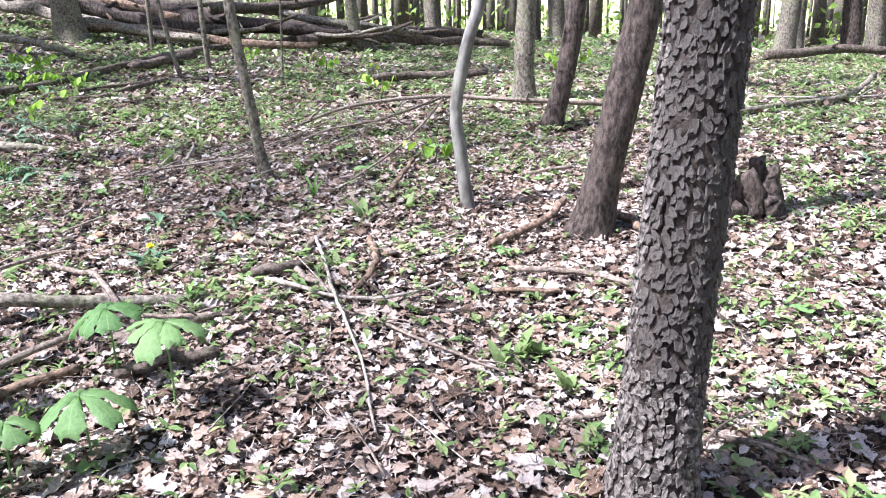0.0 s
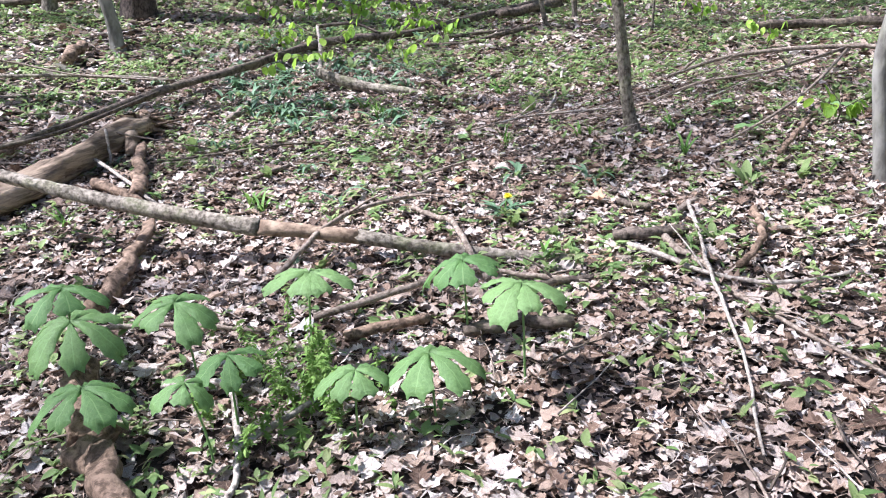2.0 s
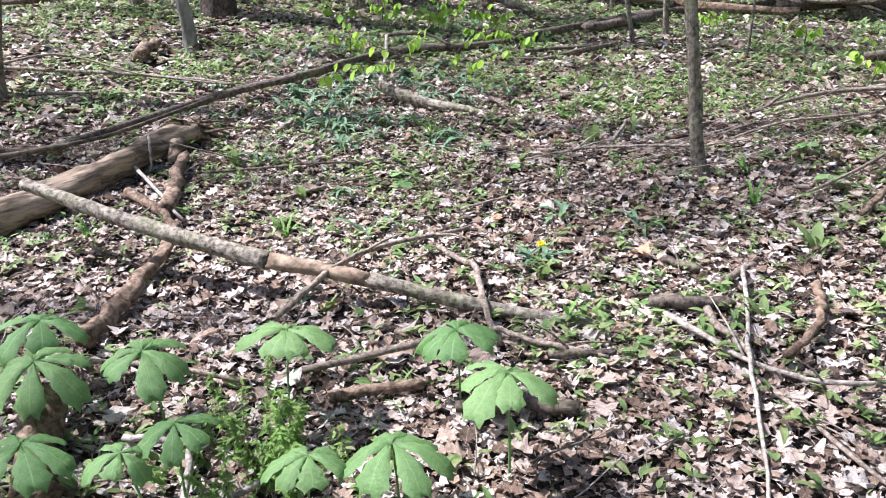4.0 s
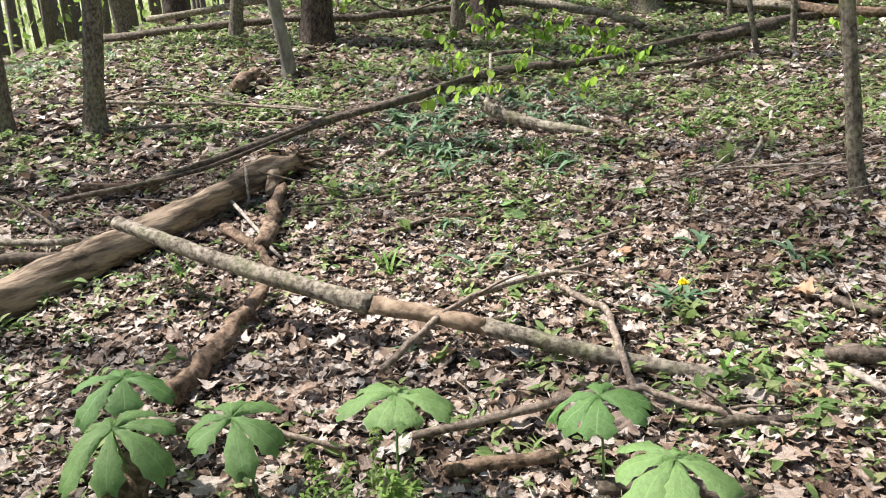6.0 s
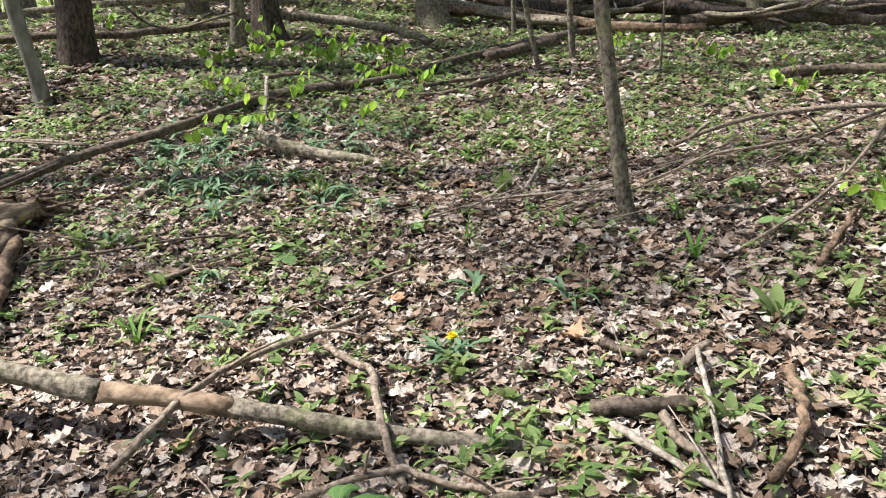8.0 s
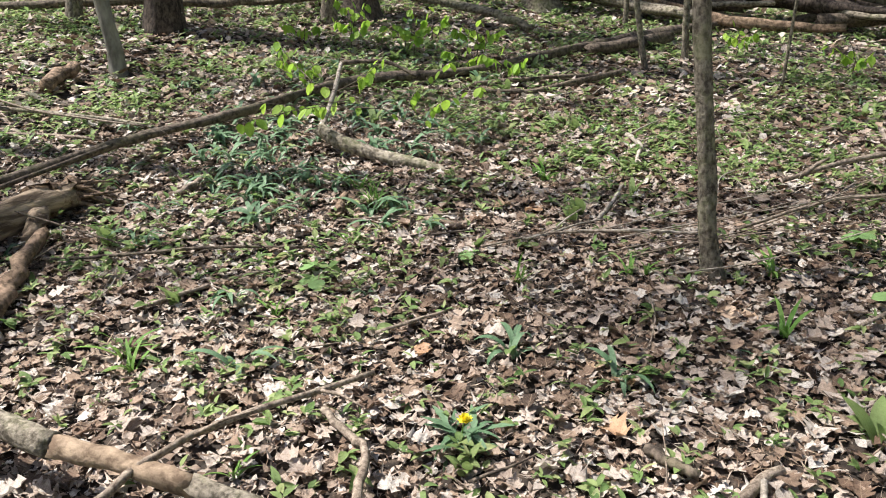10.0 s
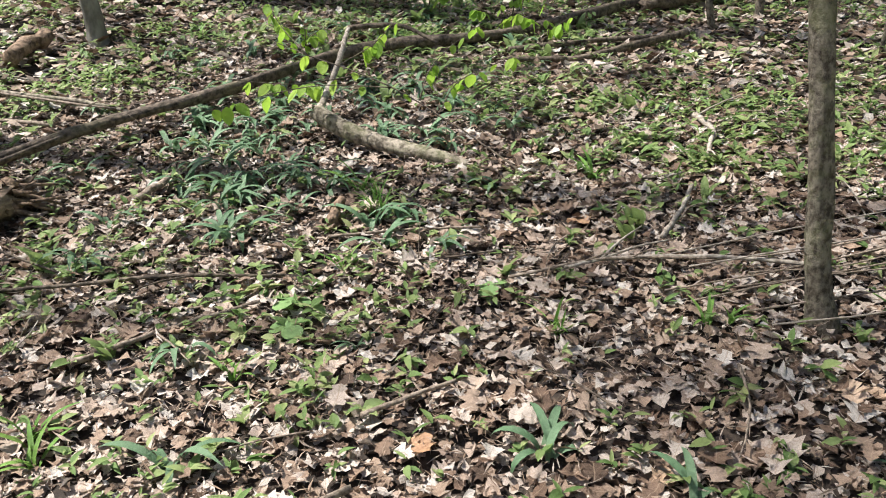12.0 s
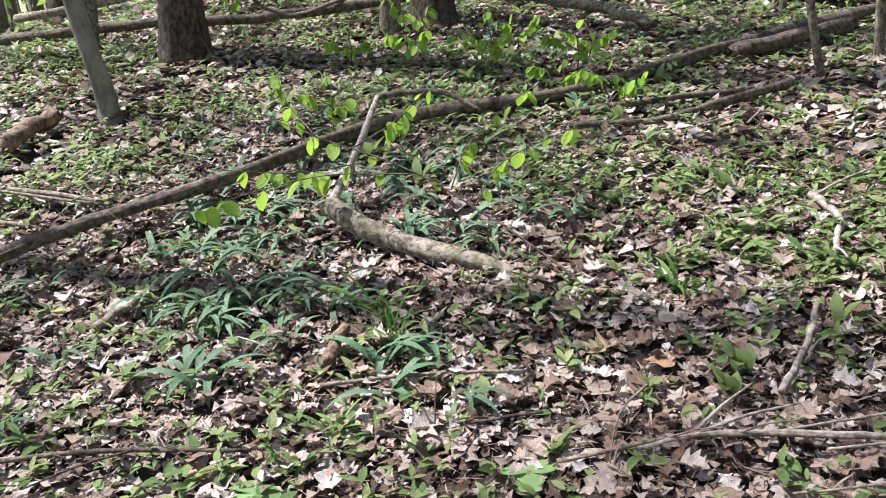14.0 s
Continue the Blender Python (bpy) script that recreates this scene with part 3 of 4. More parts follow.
bent = tagged(new("fallen_branch"), "pale bent branch propped up with an upright fork", "branch", "fallen logs")
part("stem", mesh_of("stem", *limb_of([(-3.60, 5.69, 0.90), (-3.42, 5.70, 0.835), (-3.2, 5.74, 0.78), (-2.98, 5.79, 0.75), (-2.74, 5.84, 0.69), (-2.62, 5.86, 0.67)], 0.042, 0.034, 6, 12, 0.09, 9), m_log), bent)
part("fork", mesh_of("fork", *limb_of([(-3.60, 5.69, 0.90), (-3.72, 5.92, 0.99), (-3.88, 6.18, 1.09), (-4.05, 6.43, 1.18)], 0.019, 0.013, 6, 9, 0.12, 10), m_pale), bent, "bleached upright fork")
part("fork", mesh_of("fork", *limb_of([(-4.05, 6.43, 1.18), (-3.92, 6.52, 1.19), (-3.75, 6.58, 1.18), (-3.55, 6.60, 1.10)], 0.017, 0.010, 6, 8, 0.12, 11), m_darklog), bent)

LOGS = "fallen logs"
stick([(-3.39, 7.05, 0.02), (-3.1, 7.35), (-2.91, 7.58, 0.01), (-2.72, 8.1, 0.02)], 0.014, 0.028, m_darklog, "dark rotten branch thickening to a broken end", "fallen_branch", "branch", LOGS, 2, 0.2, 9)
stick([(-2.74, 2.55), (-2.82, 2.72), (-2.93, 2.95), (-3.14, 3.3)], 0.04, 0.028, m_rot, "weathered rotten chunk of branch", "rotten_log", "log", LOGS, 0, 0.28, 10)
stick([(-3.45, 3.55), (-3.62, 3.78), (-3.90, 4.1)], 0.04, 0.034, m_rot, "short rotten branch length by the thick log", "rotten_log", "log", LOGS, 0, 0.2, 9)
stick([(-3.79, 3.61), (-3.5, 3.55), (-3.25, 3.46)], 0.028, 0.022, m_rot, "brown decayed branch piece", "rotten_log", "log", LOGS, 0, 0.2, 8)
stick([(-2.46, 2.2), (-2.25, 2.0), (-2.05, 1.86), (-1.72, 1.66)], 0.06, 0.045, m_rot, "crumbling rotten wood half sunk in leaves", "rotten_log", "log", LOGS, 0, 0.3, 10)
stick([(-1.30, 2.86), (-1.1, 2.93), (-0.93, 2.98)], 0.026, 0.022, m_darklog, "short dark damp branch length", "rotten_log", "log", LOGS, 0, 0.12, 9)
stick([(-0.95, 3.78), (-0.8, 3.82), (-0.66, 3.84)], 0.028, 0.024, m_darklog, "dark short log piece in a hollow", "rotten_log", "log", LOGS, 0, 0.2, 9)
stick([(-8.9, 6.1, 0.06), (-7.2, 6.9, 0.06), (-6.45, 7.4, 0.06), (-6.0, 7.9, 0.06), (-5.6, 8.6, 0.1)], 0.042, 0.03, m_darklog, "long dark fallen trunk behind the trees", "fallen_log", "log", LOGS, 3, 0.1, 10)
stick([(-9.2, 6.9, 0.1), (-7.6, 7.9, 0.12), (-6.6, 8.9, 0.15), (-5.9, 9.6, 0.1)], 0.04, 0.03, m_log, "grey fallen trunk among far branches", "fallen_log", "log", LOGS, 4, 0.1, 10)
stick([(-5.45, 8.6, 0.16), (-4.9, 8.85, 0.12), (-4.4, 8.95, 0.06), (-3.95, 8.95)], 0.05, 0.035, m_log, "pale branch lying from the foot of a tree", "fallen_branch", "branch", LOGS, 1, 0.1, 9)
stick([(-3.22, 8.61), (-3.0, 9.1, 0.02), (-2.86, 9.5)], 0.05, 0.055, m_darklog, "short dark log piece", "fallen_log", "log", LOGS, 1, 0.15, 9)
stick([(-6.2, 11.6, 0.1), (-4.6, 11.3, 0.12), (-3.4, 11.1, 0.12), (-2.3, 11.6, 0.14), (-0.7, 12.2, 0.05), (0.5, 12.9)], 0.115, 0.09, m_dark, "massive dark fallen trunk with peeling bark", "fallen_tree", "log", LOGS, 2, 0.28, 16)
stick([(-5.7, 10.9, 0.15), (-4.3, 10.7, 0.2), (-3.2, 10.55, 0.12), (-2.6, 10.9, 0.1)], 0.09, 0.07, m_dark, "dark fallen trunk half stripped of bark", "fallen_tree", "log", LOGS, 3, 0.3, 12)
stick([(-3.0, 10.9, 0.35), (-2.0, 11.6, 0.45), (-1.2, 12.4, 0.6)], 0.08, 0.05, m_darklog, "dark branch arching over the fallen trunk", "fallen_branch", "branch", LOGS, 3, 0.1, 9)
stick([(-7.4, 9.4, 0.2), (-6.2, 10.4, 0.3), (-5.2, 11.0, 0.35), (-4.2, 12.0, 0.4)], 0.08, 0.06, m_log, "grey fallen trunk propped on others", "fallen_log", "log", LOGS, 4, 0.1, 9)
for x0, y0, x1, y1, lift, r, mat, label in [
        (-6.6, 10.6, -2.9, 10.3, 0.10, 0.075, m_log, "mossy grey log in a heap of fallen trunks"),
        (-5.4, 11.3, -1.2, 11.0, 0.26, 0.085, m_dark, "dark wet log in a heap of fallen trunks"),
        (-4.6, 10.2, -1.6, 10.7, 0.06, 0.055, m_rot, "rotten brown log in a heap of fallen trunks"),
        (-3.9, 11.6, -0.3, 11.3, 0.34, 0.06, m_log, "grey bare log across a heap of trunks"),
        (-6.3, 11.9, -3.4, 11.0, 0.38, 0.07, m_rot, "brown split log leaning on a heap"),
        (-1.9, 10.9, 0.9, 11.9, 0.05, 0.065, m_darklog, "dark mossy log lying on the upper slope")]:
    stick([(x0, y0, lift), ((2 * x0 + x1) / 3, (2 * y0 + y1) / 3 + 0.08, lift + 0.05), ((x0 + 2 * x1) / 3, (y0 + 2 * y1) / 3 - 0.05, lift * 0.8), (x1, y1, lift * 0.5)], r, r * 0.75, mat, label, "fallen_tree", "log", LOGS, 4, 0.32, 12)
for k in range(20):
    x, y, w = rnd.uniform(-8.0, -0.5), rnd.uniform(10.3, 12.6), rnd.uniform(-0.6, 0.6)
    stick([(x, y, rnd.uniform(0, 0.25)), (x + 0.7, y + w * 0.5, 0.15), (x + 1.4, y + w, rnd.uniform(0, 0.4))], rnd.uniform(0.025, 0.05), 0.02, rnd.choice((m_log, m_darklog, m_pale)), "fallen branch in a tangle on the upper slope", "fallen_branch", "branch", LOGS, 3)
stick([(-6.6, 4.45, 0.02), (-5.03, 5.11, 0.03), (-4.56, 5.3)], 0.016, 0.010, m_log, "straight pale stick on the leaf litter", twigs=2)
stick([(-5.9, 4.2), (-5.2, 4.8), (-4.75, 5.0)], 0.014, 0.009, m_stick, "brown stick on the leaf litter", twigs=1)
stick([(-5.0, 3.55), (-4.6, 3.8)], 0.03, 0.025, m_rot, "short brown rotten branch", twigs=0)
stick([(-5.75, 5.35), (-5.95, 5.7)], 0.055, 0.045, m_rot, "short rotten log piece by a pale trunk", "rotten_log", "log", LOGS)
stick([(-4.6, 6.9, 0.55), (-5.6, 7.1, 0.3), (-6.1, 7.0, 0.6)], 0.012, 0.008, m_darklog, "thin dead branch against the oak", twigs=3)

# sticks
P_ = "bleached stick lying on dry leaves"
D_ = "brown stick lying on dry leaves"
stick([(-4.06, 4.0, 0.16), (-4.0, 3.95, 0.08), (-3.96, 3.9, 0.0)], 0.009, 0.007, m_pale, "short pale stick leaning on the thick log")
stick([(-4.25, 4.0, 0.15), (-3.9, 4.15, 0.07), (-3.5, 4.25, 0.02)], 0.006, 0.004, m_darklog, "thin dark twig lying over the thick log", twigs=1)
stick([(-4.21, 3.89, 0.05), (-3.8, 3.74, 0.03), (-3.31, 3.55)], 0.012, 0.010, m_pale, P_)
stick([(-2.21, 3.02, 0.02), (-2.13, 3.30, 0.13), (-2.06, 3.56, 0.11), (-1.95, 4.07, 0.02)], 0.013, 0.010, m_stick, "brown stick leaning over the broken log", twigs=2)
stick([(-1.97, 3.83), (-1.80, 3.78), (-1.72, 3.74, 0.02), (-1.56, 3.50, 0.06), (-1.36, 3.26)], 0.014, 0.013, m_stick, "kinked stick lying over the broken log")
stick([(-0.90, 3.73), (-0.71, 3.60), (-0.50, 3.50), (-0.25, 3.5), (-0.02, 3.64)], 0.013, 0.007, m_pale, P_, twigs=2)
stick([(-0.75, 3.79), (-0.70, 3.70), (-0.60, 3.62), (-0.52, 3.52)], 0.017, 0.014, m_stick, D_)
stick([(-0.70, 4.15, 0.03), (-0.62, 3.85, 0.02), (-0.53, 3.49, 0.03), (-0.36, 2.94), (-0.26, 2.43)], 0.010, 0.005, m_pale, "long slender bleached stick on the leaves", twigs=2)
stick([(-0.45, 3.40), (-0.09, 3.07), (0.21, 2.83)], 0.009, 0.006, m_stick, D_, twigs=3)
stick([(0.20, 4.05), (0.52, 4.41, 0.01), (0.68, 4.66, 0.04)], 0.020, 0.026, m_rot, "mossy brown branch ending at a tree foot")
stick([(-0.42, 4.11, 0.02), (-0.37, 3.9, 0.03), (-0.37, 3.75, 0.02), (-0.43, 3.58)], 0.018, 0.015, m_rot, "curled strip of fallen bark", "bark_strip", "bark")
stick([(-1.15, 3.25), (-1.05, 3.31), (-0.95, 3.38)], 0.016, 0.013, m_darklog, "short dark stick piece")
stick([(-0.76, 4.06), (-0.68, 4.26)], 0.018, 0.015, m_stick, "short grey stick piece")
stick([(-1.03, 4.17), (-0.94, 4.14), (-0.87, 4.12)], 0.02, 0.014, m_darklog, "short charred-looking wood chunk")
stick([(-1.15, 6.3, 0.06), (-0.78, 6.7, 0.12), (-0.04, 7.08, 0.14), (0.53, 6.98, 0.12), (1.38, 6.92, 0.12)], 0.012, 0.022, m_stick, "long arching grey branch resting between trees", "fallen_branch", "branch", LOGS, 2)
stick([(-1.2, 5.7, 0.05), (-0.9, 6.04, 0.10), (-0.48, 6.37, 0.12), (-0.04, 7.02, 0.14)], 0.007, 0.011, m_stick, "thin grey side branch resting on litter", twigs=3)
stick([(-0.62, 5.1, 0.03), (-0.40, 5.5, 0.08), (-0.21, 6.11, 0.10), (-0.02, 7.0, 0.14)], 0.007, 0.011, m_stick, "thin grey side branch resting on litter", twigs=2)
stick([(-0.73, 8.4, 0.01), (-0.16, 8.68, 0.02), (0.44, 8.92, 0.02)], 0.045, 0.035, m_darklog, "dark rotting log on the slope", "fallen_log", "log", LOGS, 1, 0.2, 9)
stick([(-3.54, 7.3), (-3.2, 7.62), (-2.85, 7.93)], 0.018, 0.015, m_darklog, D_, twigs=1)
stick([(2.2, 7.0, 0.02), (2.55, 7.11, 0.02), (3.08, 7.35, 0.03), (3.62, 7.63, 0.03), (4.0, 8.0, 0.05), (4.45, 8.62, 0.1)], 0.02, 0.026, m_log, "long bleached curved branch on open litter", "fallen_branch", "branch", LOGS, 2, 0.1, 9)
stick([(2.9, 7.9), (3.6, 7.7, 0.03), (4.3, 7.9)], 0.012, 0.008, m_pale, P_, twigs=2)
stick([(4.0, 10.4, 0.05), (5.2, 10.9, 0.08), (6.6, 10.6, 0.05)], 0.06, 0.05, m_darklog, "dark fallen trunk on the far slope", "fallen_log", "log", LOGS, 2)
stick([(0.28, 3.78), (0.60, 3.70), (0.84, 3.55)], 0.015, 0.013, m_stick, "reddish-brown stick on dry leaves")
stick([(0.2, 3.55), (0.5, 3.5)], 0.012, 0.010, m_rot, D_)
stick([(0.85, 2.40), (1.0, 2.31), (1.16, 2.20)], 0.011, 0.008, m_stick, D_, twigs=2)
stick([(0.88, 2.36), (1.15, 2.30)], 0.012, 0.008, m_darklog, D_)
stick([(-0.36, 5.0), (-0.28, 5.3, 0.02), (-0.20, 5.66, 0.02)], 0.016, 0.013, m_rot, D_)
stick([(0.38, 2.50), (0.53, 2.54)], 0.010, 0.008, m_stick, D_)
stick([(0.51, 5.26), (0.84, 5.45)], 0.016, 0.012, m_stick, D_)
stick([(0.80, 4.75), (1.0, 4.45), (1.05, 4.2)], 0.03, 0.02, m_rot, "brown root running from a tree foot")
stick([(-1.89, 2.80, 0.02), (-1.66, 3.0, 0.03), (-1.42, 3.28, 0.03), (-1.19, 3.30), (-0.97, 3.34)], 0.015, 0.009, m_stick, "brown branch among mayapple stems", twigs=3)
stick([(-1.72, 2.73), (-1.47, 2.93)], 0.022, 0.016, m_rot, D_)
stick([(-2.73, 2.39, 0.02), (-2.33, 2.55, 0.04), (-2.02, 2.65, 0.02)], 0.011, 0.009, m_stick, "straight grey stick among mayapple stems")
stick([(-2.12, 2.22, 0.02), (-1.98, 2.27, 0.03), (-1.86, 2.25, 0.04), (-1.70, 2.06, 0.02), (-1.62, 1.92), (-1.54, 1.70)], 0.013, 0.010, m_pale, "forked bleached stick in dark leaves")
stick([(-1.70, 2.06, 0.02), (-1.63, 2.24, 0.02), (-1.57, 2.44, 0.01)], 0.011, 0.008, m_pale, "side arm of a bleached stick")
stick([(-1.14, 1.88), (-1.0, 2.01)], 0.014, 0.01, m_stick, D_)
stick([(-3.75, 4.0), (-3.46, 4.20, 0.01), (-3.15, 4.47, 0.01), (-2.84, 4.71)], 0.008, 0.006, m_darklog, "dark slender stick on the litter", twigs=2)
stick([(-3.03, 4.0), (-2.94, 4.24), (-2.79, 4.55)], 0.010, 0.007, m_stick, D_, twigs=1)
stick([(-2.0, 5.22, 0.01), (-1.88, 5.34, 0.02), (-1.59, 5.50, 0.03), (-1.28, 5.58, 0.05)], 0.006, 0.008, m_pale, "thin pale stick reaching a sapling foot", twigs=2)
stick([(-2.2, 6.87), (-2.02, 6.66, 0.01), (-1.95, 6.4)], 0.015, 0.010, m_pale, "forked pale stick on the litter", twigs=2)
stick([(-2.12, 4.30), (-1.98, 4.59)], 0.008, 0.006, m_stick, D_)
stick([(-2.90, 5.0), (-2.7, 5.2), (-2.44, 5.37)], 0.0065, 0.005, m_stick, D_)
stick([(-2.55, 5.0), (-2.3, 5.25)], 0.006, 0.004, m_darklog, D_, twigs=2)
stick([(-2.15, 5.10, 0.01), (-1.9, 5.32, 0.02), (-1.5, 5.55, 0.02)], 0.006, 0.005, m_stick, D_, twigs=2)
stick([(-1.82, 5.62), (-1.84, 5.85, 0.01), (-1.90, 6.10)], 0.011, 0.008, m_pale, P_)
stick([(-3.76, 4.75), (-3.80, 5.0)], 0.018, 0.013, m_stick, "short brown stick on dry leaves")
stick([(-2.94, 5.07), (-3.05, 5.25)], 0.024, 0.016, m_rot, "small rotten wooden stub in leaves")
for k in range(9):
    w = rnd.uniform(0.25, 0.6)
    x, y = -1.55 + rnd.uniform(-0.25, 0.25), 5.35 + rnd.uniform(-0.12, 0.25)
    stick([(x, y, 0.0), (x + 0.35, y + 0.35 * w, 0.10), (x + 0.9, y + 0.9 * w, rnd.uniform(0.15, 0.42))], 0.0035, 0.002, rnd.choice((m_stick, m_pale)), "whippy thin twig crossing a sapling foot", "twig", "twig", "scattered twigs", 1, 0.1, 5)
for k in range(150):
    x, y = rnd.uniform(-6, 2.5), rnd.uniform(1.2, 9.5)
    w, ln = rnd.uniform(0, 6.28), rnd.uniform(0.06, 0.22)
    stick([(x - math.cos(w) * ln, y - math.sin(w) * ln, 0.01), (x + rnd.uniform(-0.03, 0.03), y, 0.02), (x + math.cos(w) * ln, y + math.sin(w) * ln, 0.01)], rnd.uniform(0.0025, 0.006), 0.002, rnd.choice((m_stick, m_pale, m_darklog)), "thin dead twig on the leaf litter", "twig", "twig", "scattered twigs", rnd.randrange(0, 3), 0.1, 5, 3)

stick([(-0.58, 1.94, -0.02), (-0.585, 1.93, 0.04), (-0.57, 1.92, 0.10)], 0.028, 0.014, m_darklog, "black rotted stub poking from the leaves", "wood_stub", "stub", rough=0.35)

stick([(-5.6, 3.1, 0.05), (-5.15, 3.2, 0.04), (-4.55, 3.15, 0.02)], 0.014, 0.010, m_darklog, D_, twigs=3)
stick([(-5.2, 2.7, 0.03), (-4.65, 2.85, 0.05), (-4.2, 3.05, 0.06)], 0.022, 0.018, m_log, "pale stick lying against the thick log")
stick([(-4.95, 2.55), (-4.45, 2.85, 0.02), (-4.2, 3.0)], 0.03, 0.024, m_darklog, "dark branch lying beside the thick log", "fallen_branch", "branch", LOGS)
stick([(-6.4, 4.3, 0.05), (-5.95, 4.75, 0.15), (-5.3, 4.95, 0.08), (-4.6, 5.25, 0.03)], 0.010, 0.006, m_stick, "thin branch looping past a trunk foot", twigs=3)

# rotten stump beside the leaning trees
stump = tagged(new("tree_stump"), "low dark rotten stump with ragged broken wood", "stump")
sx, sy = 1.76, 4.55
for k in range(13):
    w, d = k * 2.4, 0.035 + 0.009 * k
    b = Vector((sx + d * math.cos(w), sy + d * math.sin(w), floor_z(sx, sy) - 0.03))
    h = rnd.uniform(0.24, 0.42) - 0.8 * d
    part("wood_slab", mesh_of("wood_slab", *limb_of([b, b + Vector((0.01, 0, h * 0.5)), b + Vector((rnd.uniform(-0.07, 0.01), rnd.uniform(-0.03, 0.03), h))], 0.07, 0.04, 5, 8, 0.35, 60 + k), m_dark), stump)


# ---- mayapples ----
def mayapple_leaf(size, lobes, seed):
    """An umbrella of drooping, toothed, notched lobes round the stem's tip."""
    r, V, F, L = random.Random(seed), [], [], []
    for k in range(lobes):
        w0 = 2 * math.pi * k / lobes + r.uniform(-0.2, 0.2)
        ln, wd, dr = size * r.uniform(0.8, 1.15), size * r.uniform(0.25, 0.36) * (6 / lobes) ** 0.5, r.uniform(0.25, 0.7)
        o = len(V)
        n = 9
        for i in range(n + 1):
            t = i / n
            half = wd * (0.05 + 0.95 * math.sin(math.pi * min(0.55, t * 0.62)) ** 1.55) * (1 - max(0, (t - 0.75) / 0.25) ** 2 * 0.5)
            tooth = 1 + (0.12 if i % 2 else -0.10) * (t > 0.4) + r.uniform(-0.05, 0.05)
            notch = -0.16 * ln if i == n else 0.0
            z = -dr * ln * t * t + 0.06 * ln * math.sin(math.pi * t)
            for j, sgn in enumerate((-1, -0.5, 0, 0.5, 1)):
                x = ln * t + (notch if sgn == 0 else 0) - (0.05 * ln * abs(sgn) if i == n else 0)
                yy = half * sgn * tooth
                zz = z - 0.22 * abs(yy) + ((0.010 if abs(sgn) == 0.5 else 0) + r.uniform(-0.004, 0.004)) * size / 0.14
                V.append((x * math.cos(w0) - yy * math.sin(w0), x * math.sin(w0) + yy * math.cos(w0), zz))
                L.append((t, 0.3 * sgn, 0))
        for i in range(n):
            for j in range(4):
                a = o + i * 5 + j
                F.append((a, a + 5, a + 6, a + 1))
    return V, F, L


def mayapple(x, y, h, size, lobes, lean, seed, double=False):
    root = tagged(new("mayapple"), "green mayapple with broad umbrella-like lobed leaves" if not double else "green mayapple with a pair of lobed leaves", "plant", "mayapple colony")
    z = floor_z(x, y)
    root.location = (x - lean[0] * h, y - lean[1] * h, z)
    top = Vector((lean[0] * h, lean[1] * h, h))
    part("stem", mesh_of("stem", *limb_of([(0, 0, -0.02), (lean[0] * h * 0.3, lean[1] * h * 0.3, h * 0.5), top], 0.0045, 0.003, 5, 6, 0.05, seed), m_may), root)
    V, F, L = mayapple_leaf(size, lobes, seed)
    ob = part("leaf", with_blade(mesh_of("leaf", V, F, m_may), L), root)
    ob.matrix_basis = Matrix.Translation(top) @ Euler((lean[1] * -1.0, lean[0] * 1.0, seed * 1.3)).to_matrix().to_4x4()
    return root


for k, (x, y, h, s, n) in enumerate([(-1.74, 2.58, 0.37, 0.155, 7), (-0.99, 2.62, 0.37, 0.145, 7), (-1.20, 2.37, 0.27, 0.15, 7), (-1.28, 2.84, 0.34, 0.15, 6), (-2.38, 2.13, 0.30, 0.16, 7), (-2.12, 2.33, 0.31, 0.15, 6), (-1.79, 1.98, 0.30, 0.10, 5), (-2.11, 1.90, 0.27, 0.145, 7), (-1.74, 2.12, 0.32, 0.11, 6), (-1.38, 2.24, 0.26, 0.11, 6), (-2.6, 2.3, 0.30, 0.15, 6)]):
    mayapple(x, y, h, s * 1.02, n, (rnd.uniform(-0.12, 0.12), rnd.uniform(-0.16, -0.02)), k + 1)


# ---- leafy weed, grass tufts, wild leeks ----
def blade_mesh(name, ln, wd, droop, mat, fold=0.25, n=7):
    """A strap leaf rising and arching over, along +x."""
    V, F = [], []
    for i in range(n + 1):
        t = i / n
        a = math.radians(80) - droop * t
        x, z = (V[-2][0], V[-2][2]) if V else (0.0, 0.0)
        if i:
            x, z = x + math.cos(a) * ln / n, z + math.sin(a) * ln / n
        w = wd * (0.35 + 0.65 * math.sin(math.pi * min(1, t * 0.95 + 0.05)) ** 0.7) * (1 - t ** 6)
        V += [(x, -w, z + fold * w), (x, 0, z), (x, w, z + fold * w)]
        if i:
            b = 3 * i
            F += [(b - 3, b - 2, b + 1, b), (b - 2, b - 1, b + 2, b + 1)]
    return mesh_of(name, V, F, mat)


def tuft(name, label, blades, ln, wd, droop, mat, seed, category, group):
    r = random.Random(seed)
    root = tagged(new(name), label, category, group)
    shapes = [blade_mesh("blade", ln * k, wd * q, droop * d, mat) for k, q, d in ((1, 1, 1), (0.75, 0.9, 1.3), (1.15, 1, 0.7), (0.55, 0.8, 0.5))]
    for i in range(blades):
        ob = part("blade", r.choice(shapes), root)
        ob.matrix_basis = Matrix.Translation((r.uniform(-1, 1) * ln * 0.12, r.uniform(-1, 1) * ln * 0.12, 0)) @ Euler((r.uniform(-0.2, 0.2), r.uniform(-0.25, 0.35), r.uniform(0, 6.28))).to_matrix().to_4x4()
    return root


def planted(ob, x, y, scale, first=False):
    m = pose(x, y, floor_z(x, y) + 0.018, 0, 0, rnd.uniform(0, 360))
    ob.scale = (scale,) * 3
    return copy_thing(ob, m)


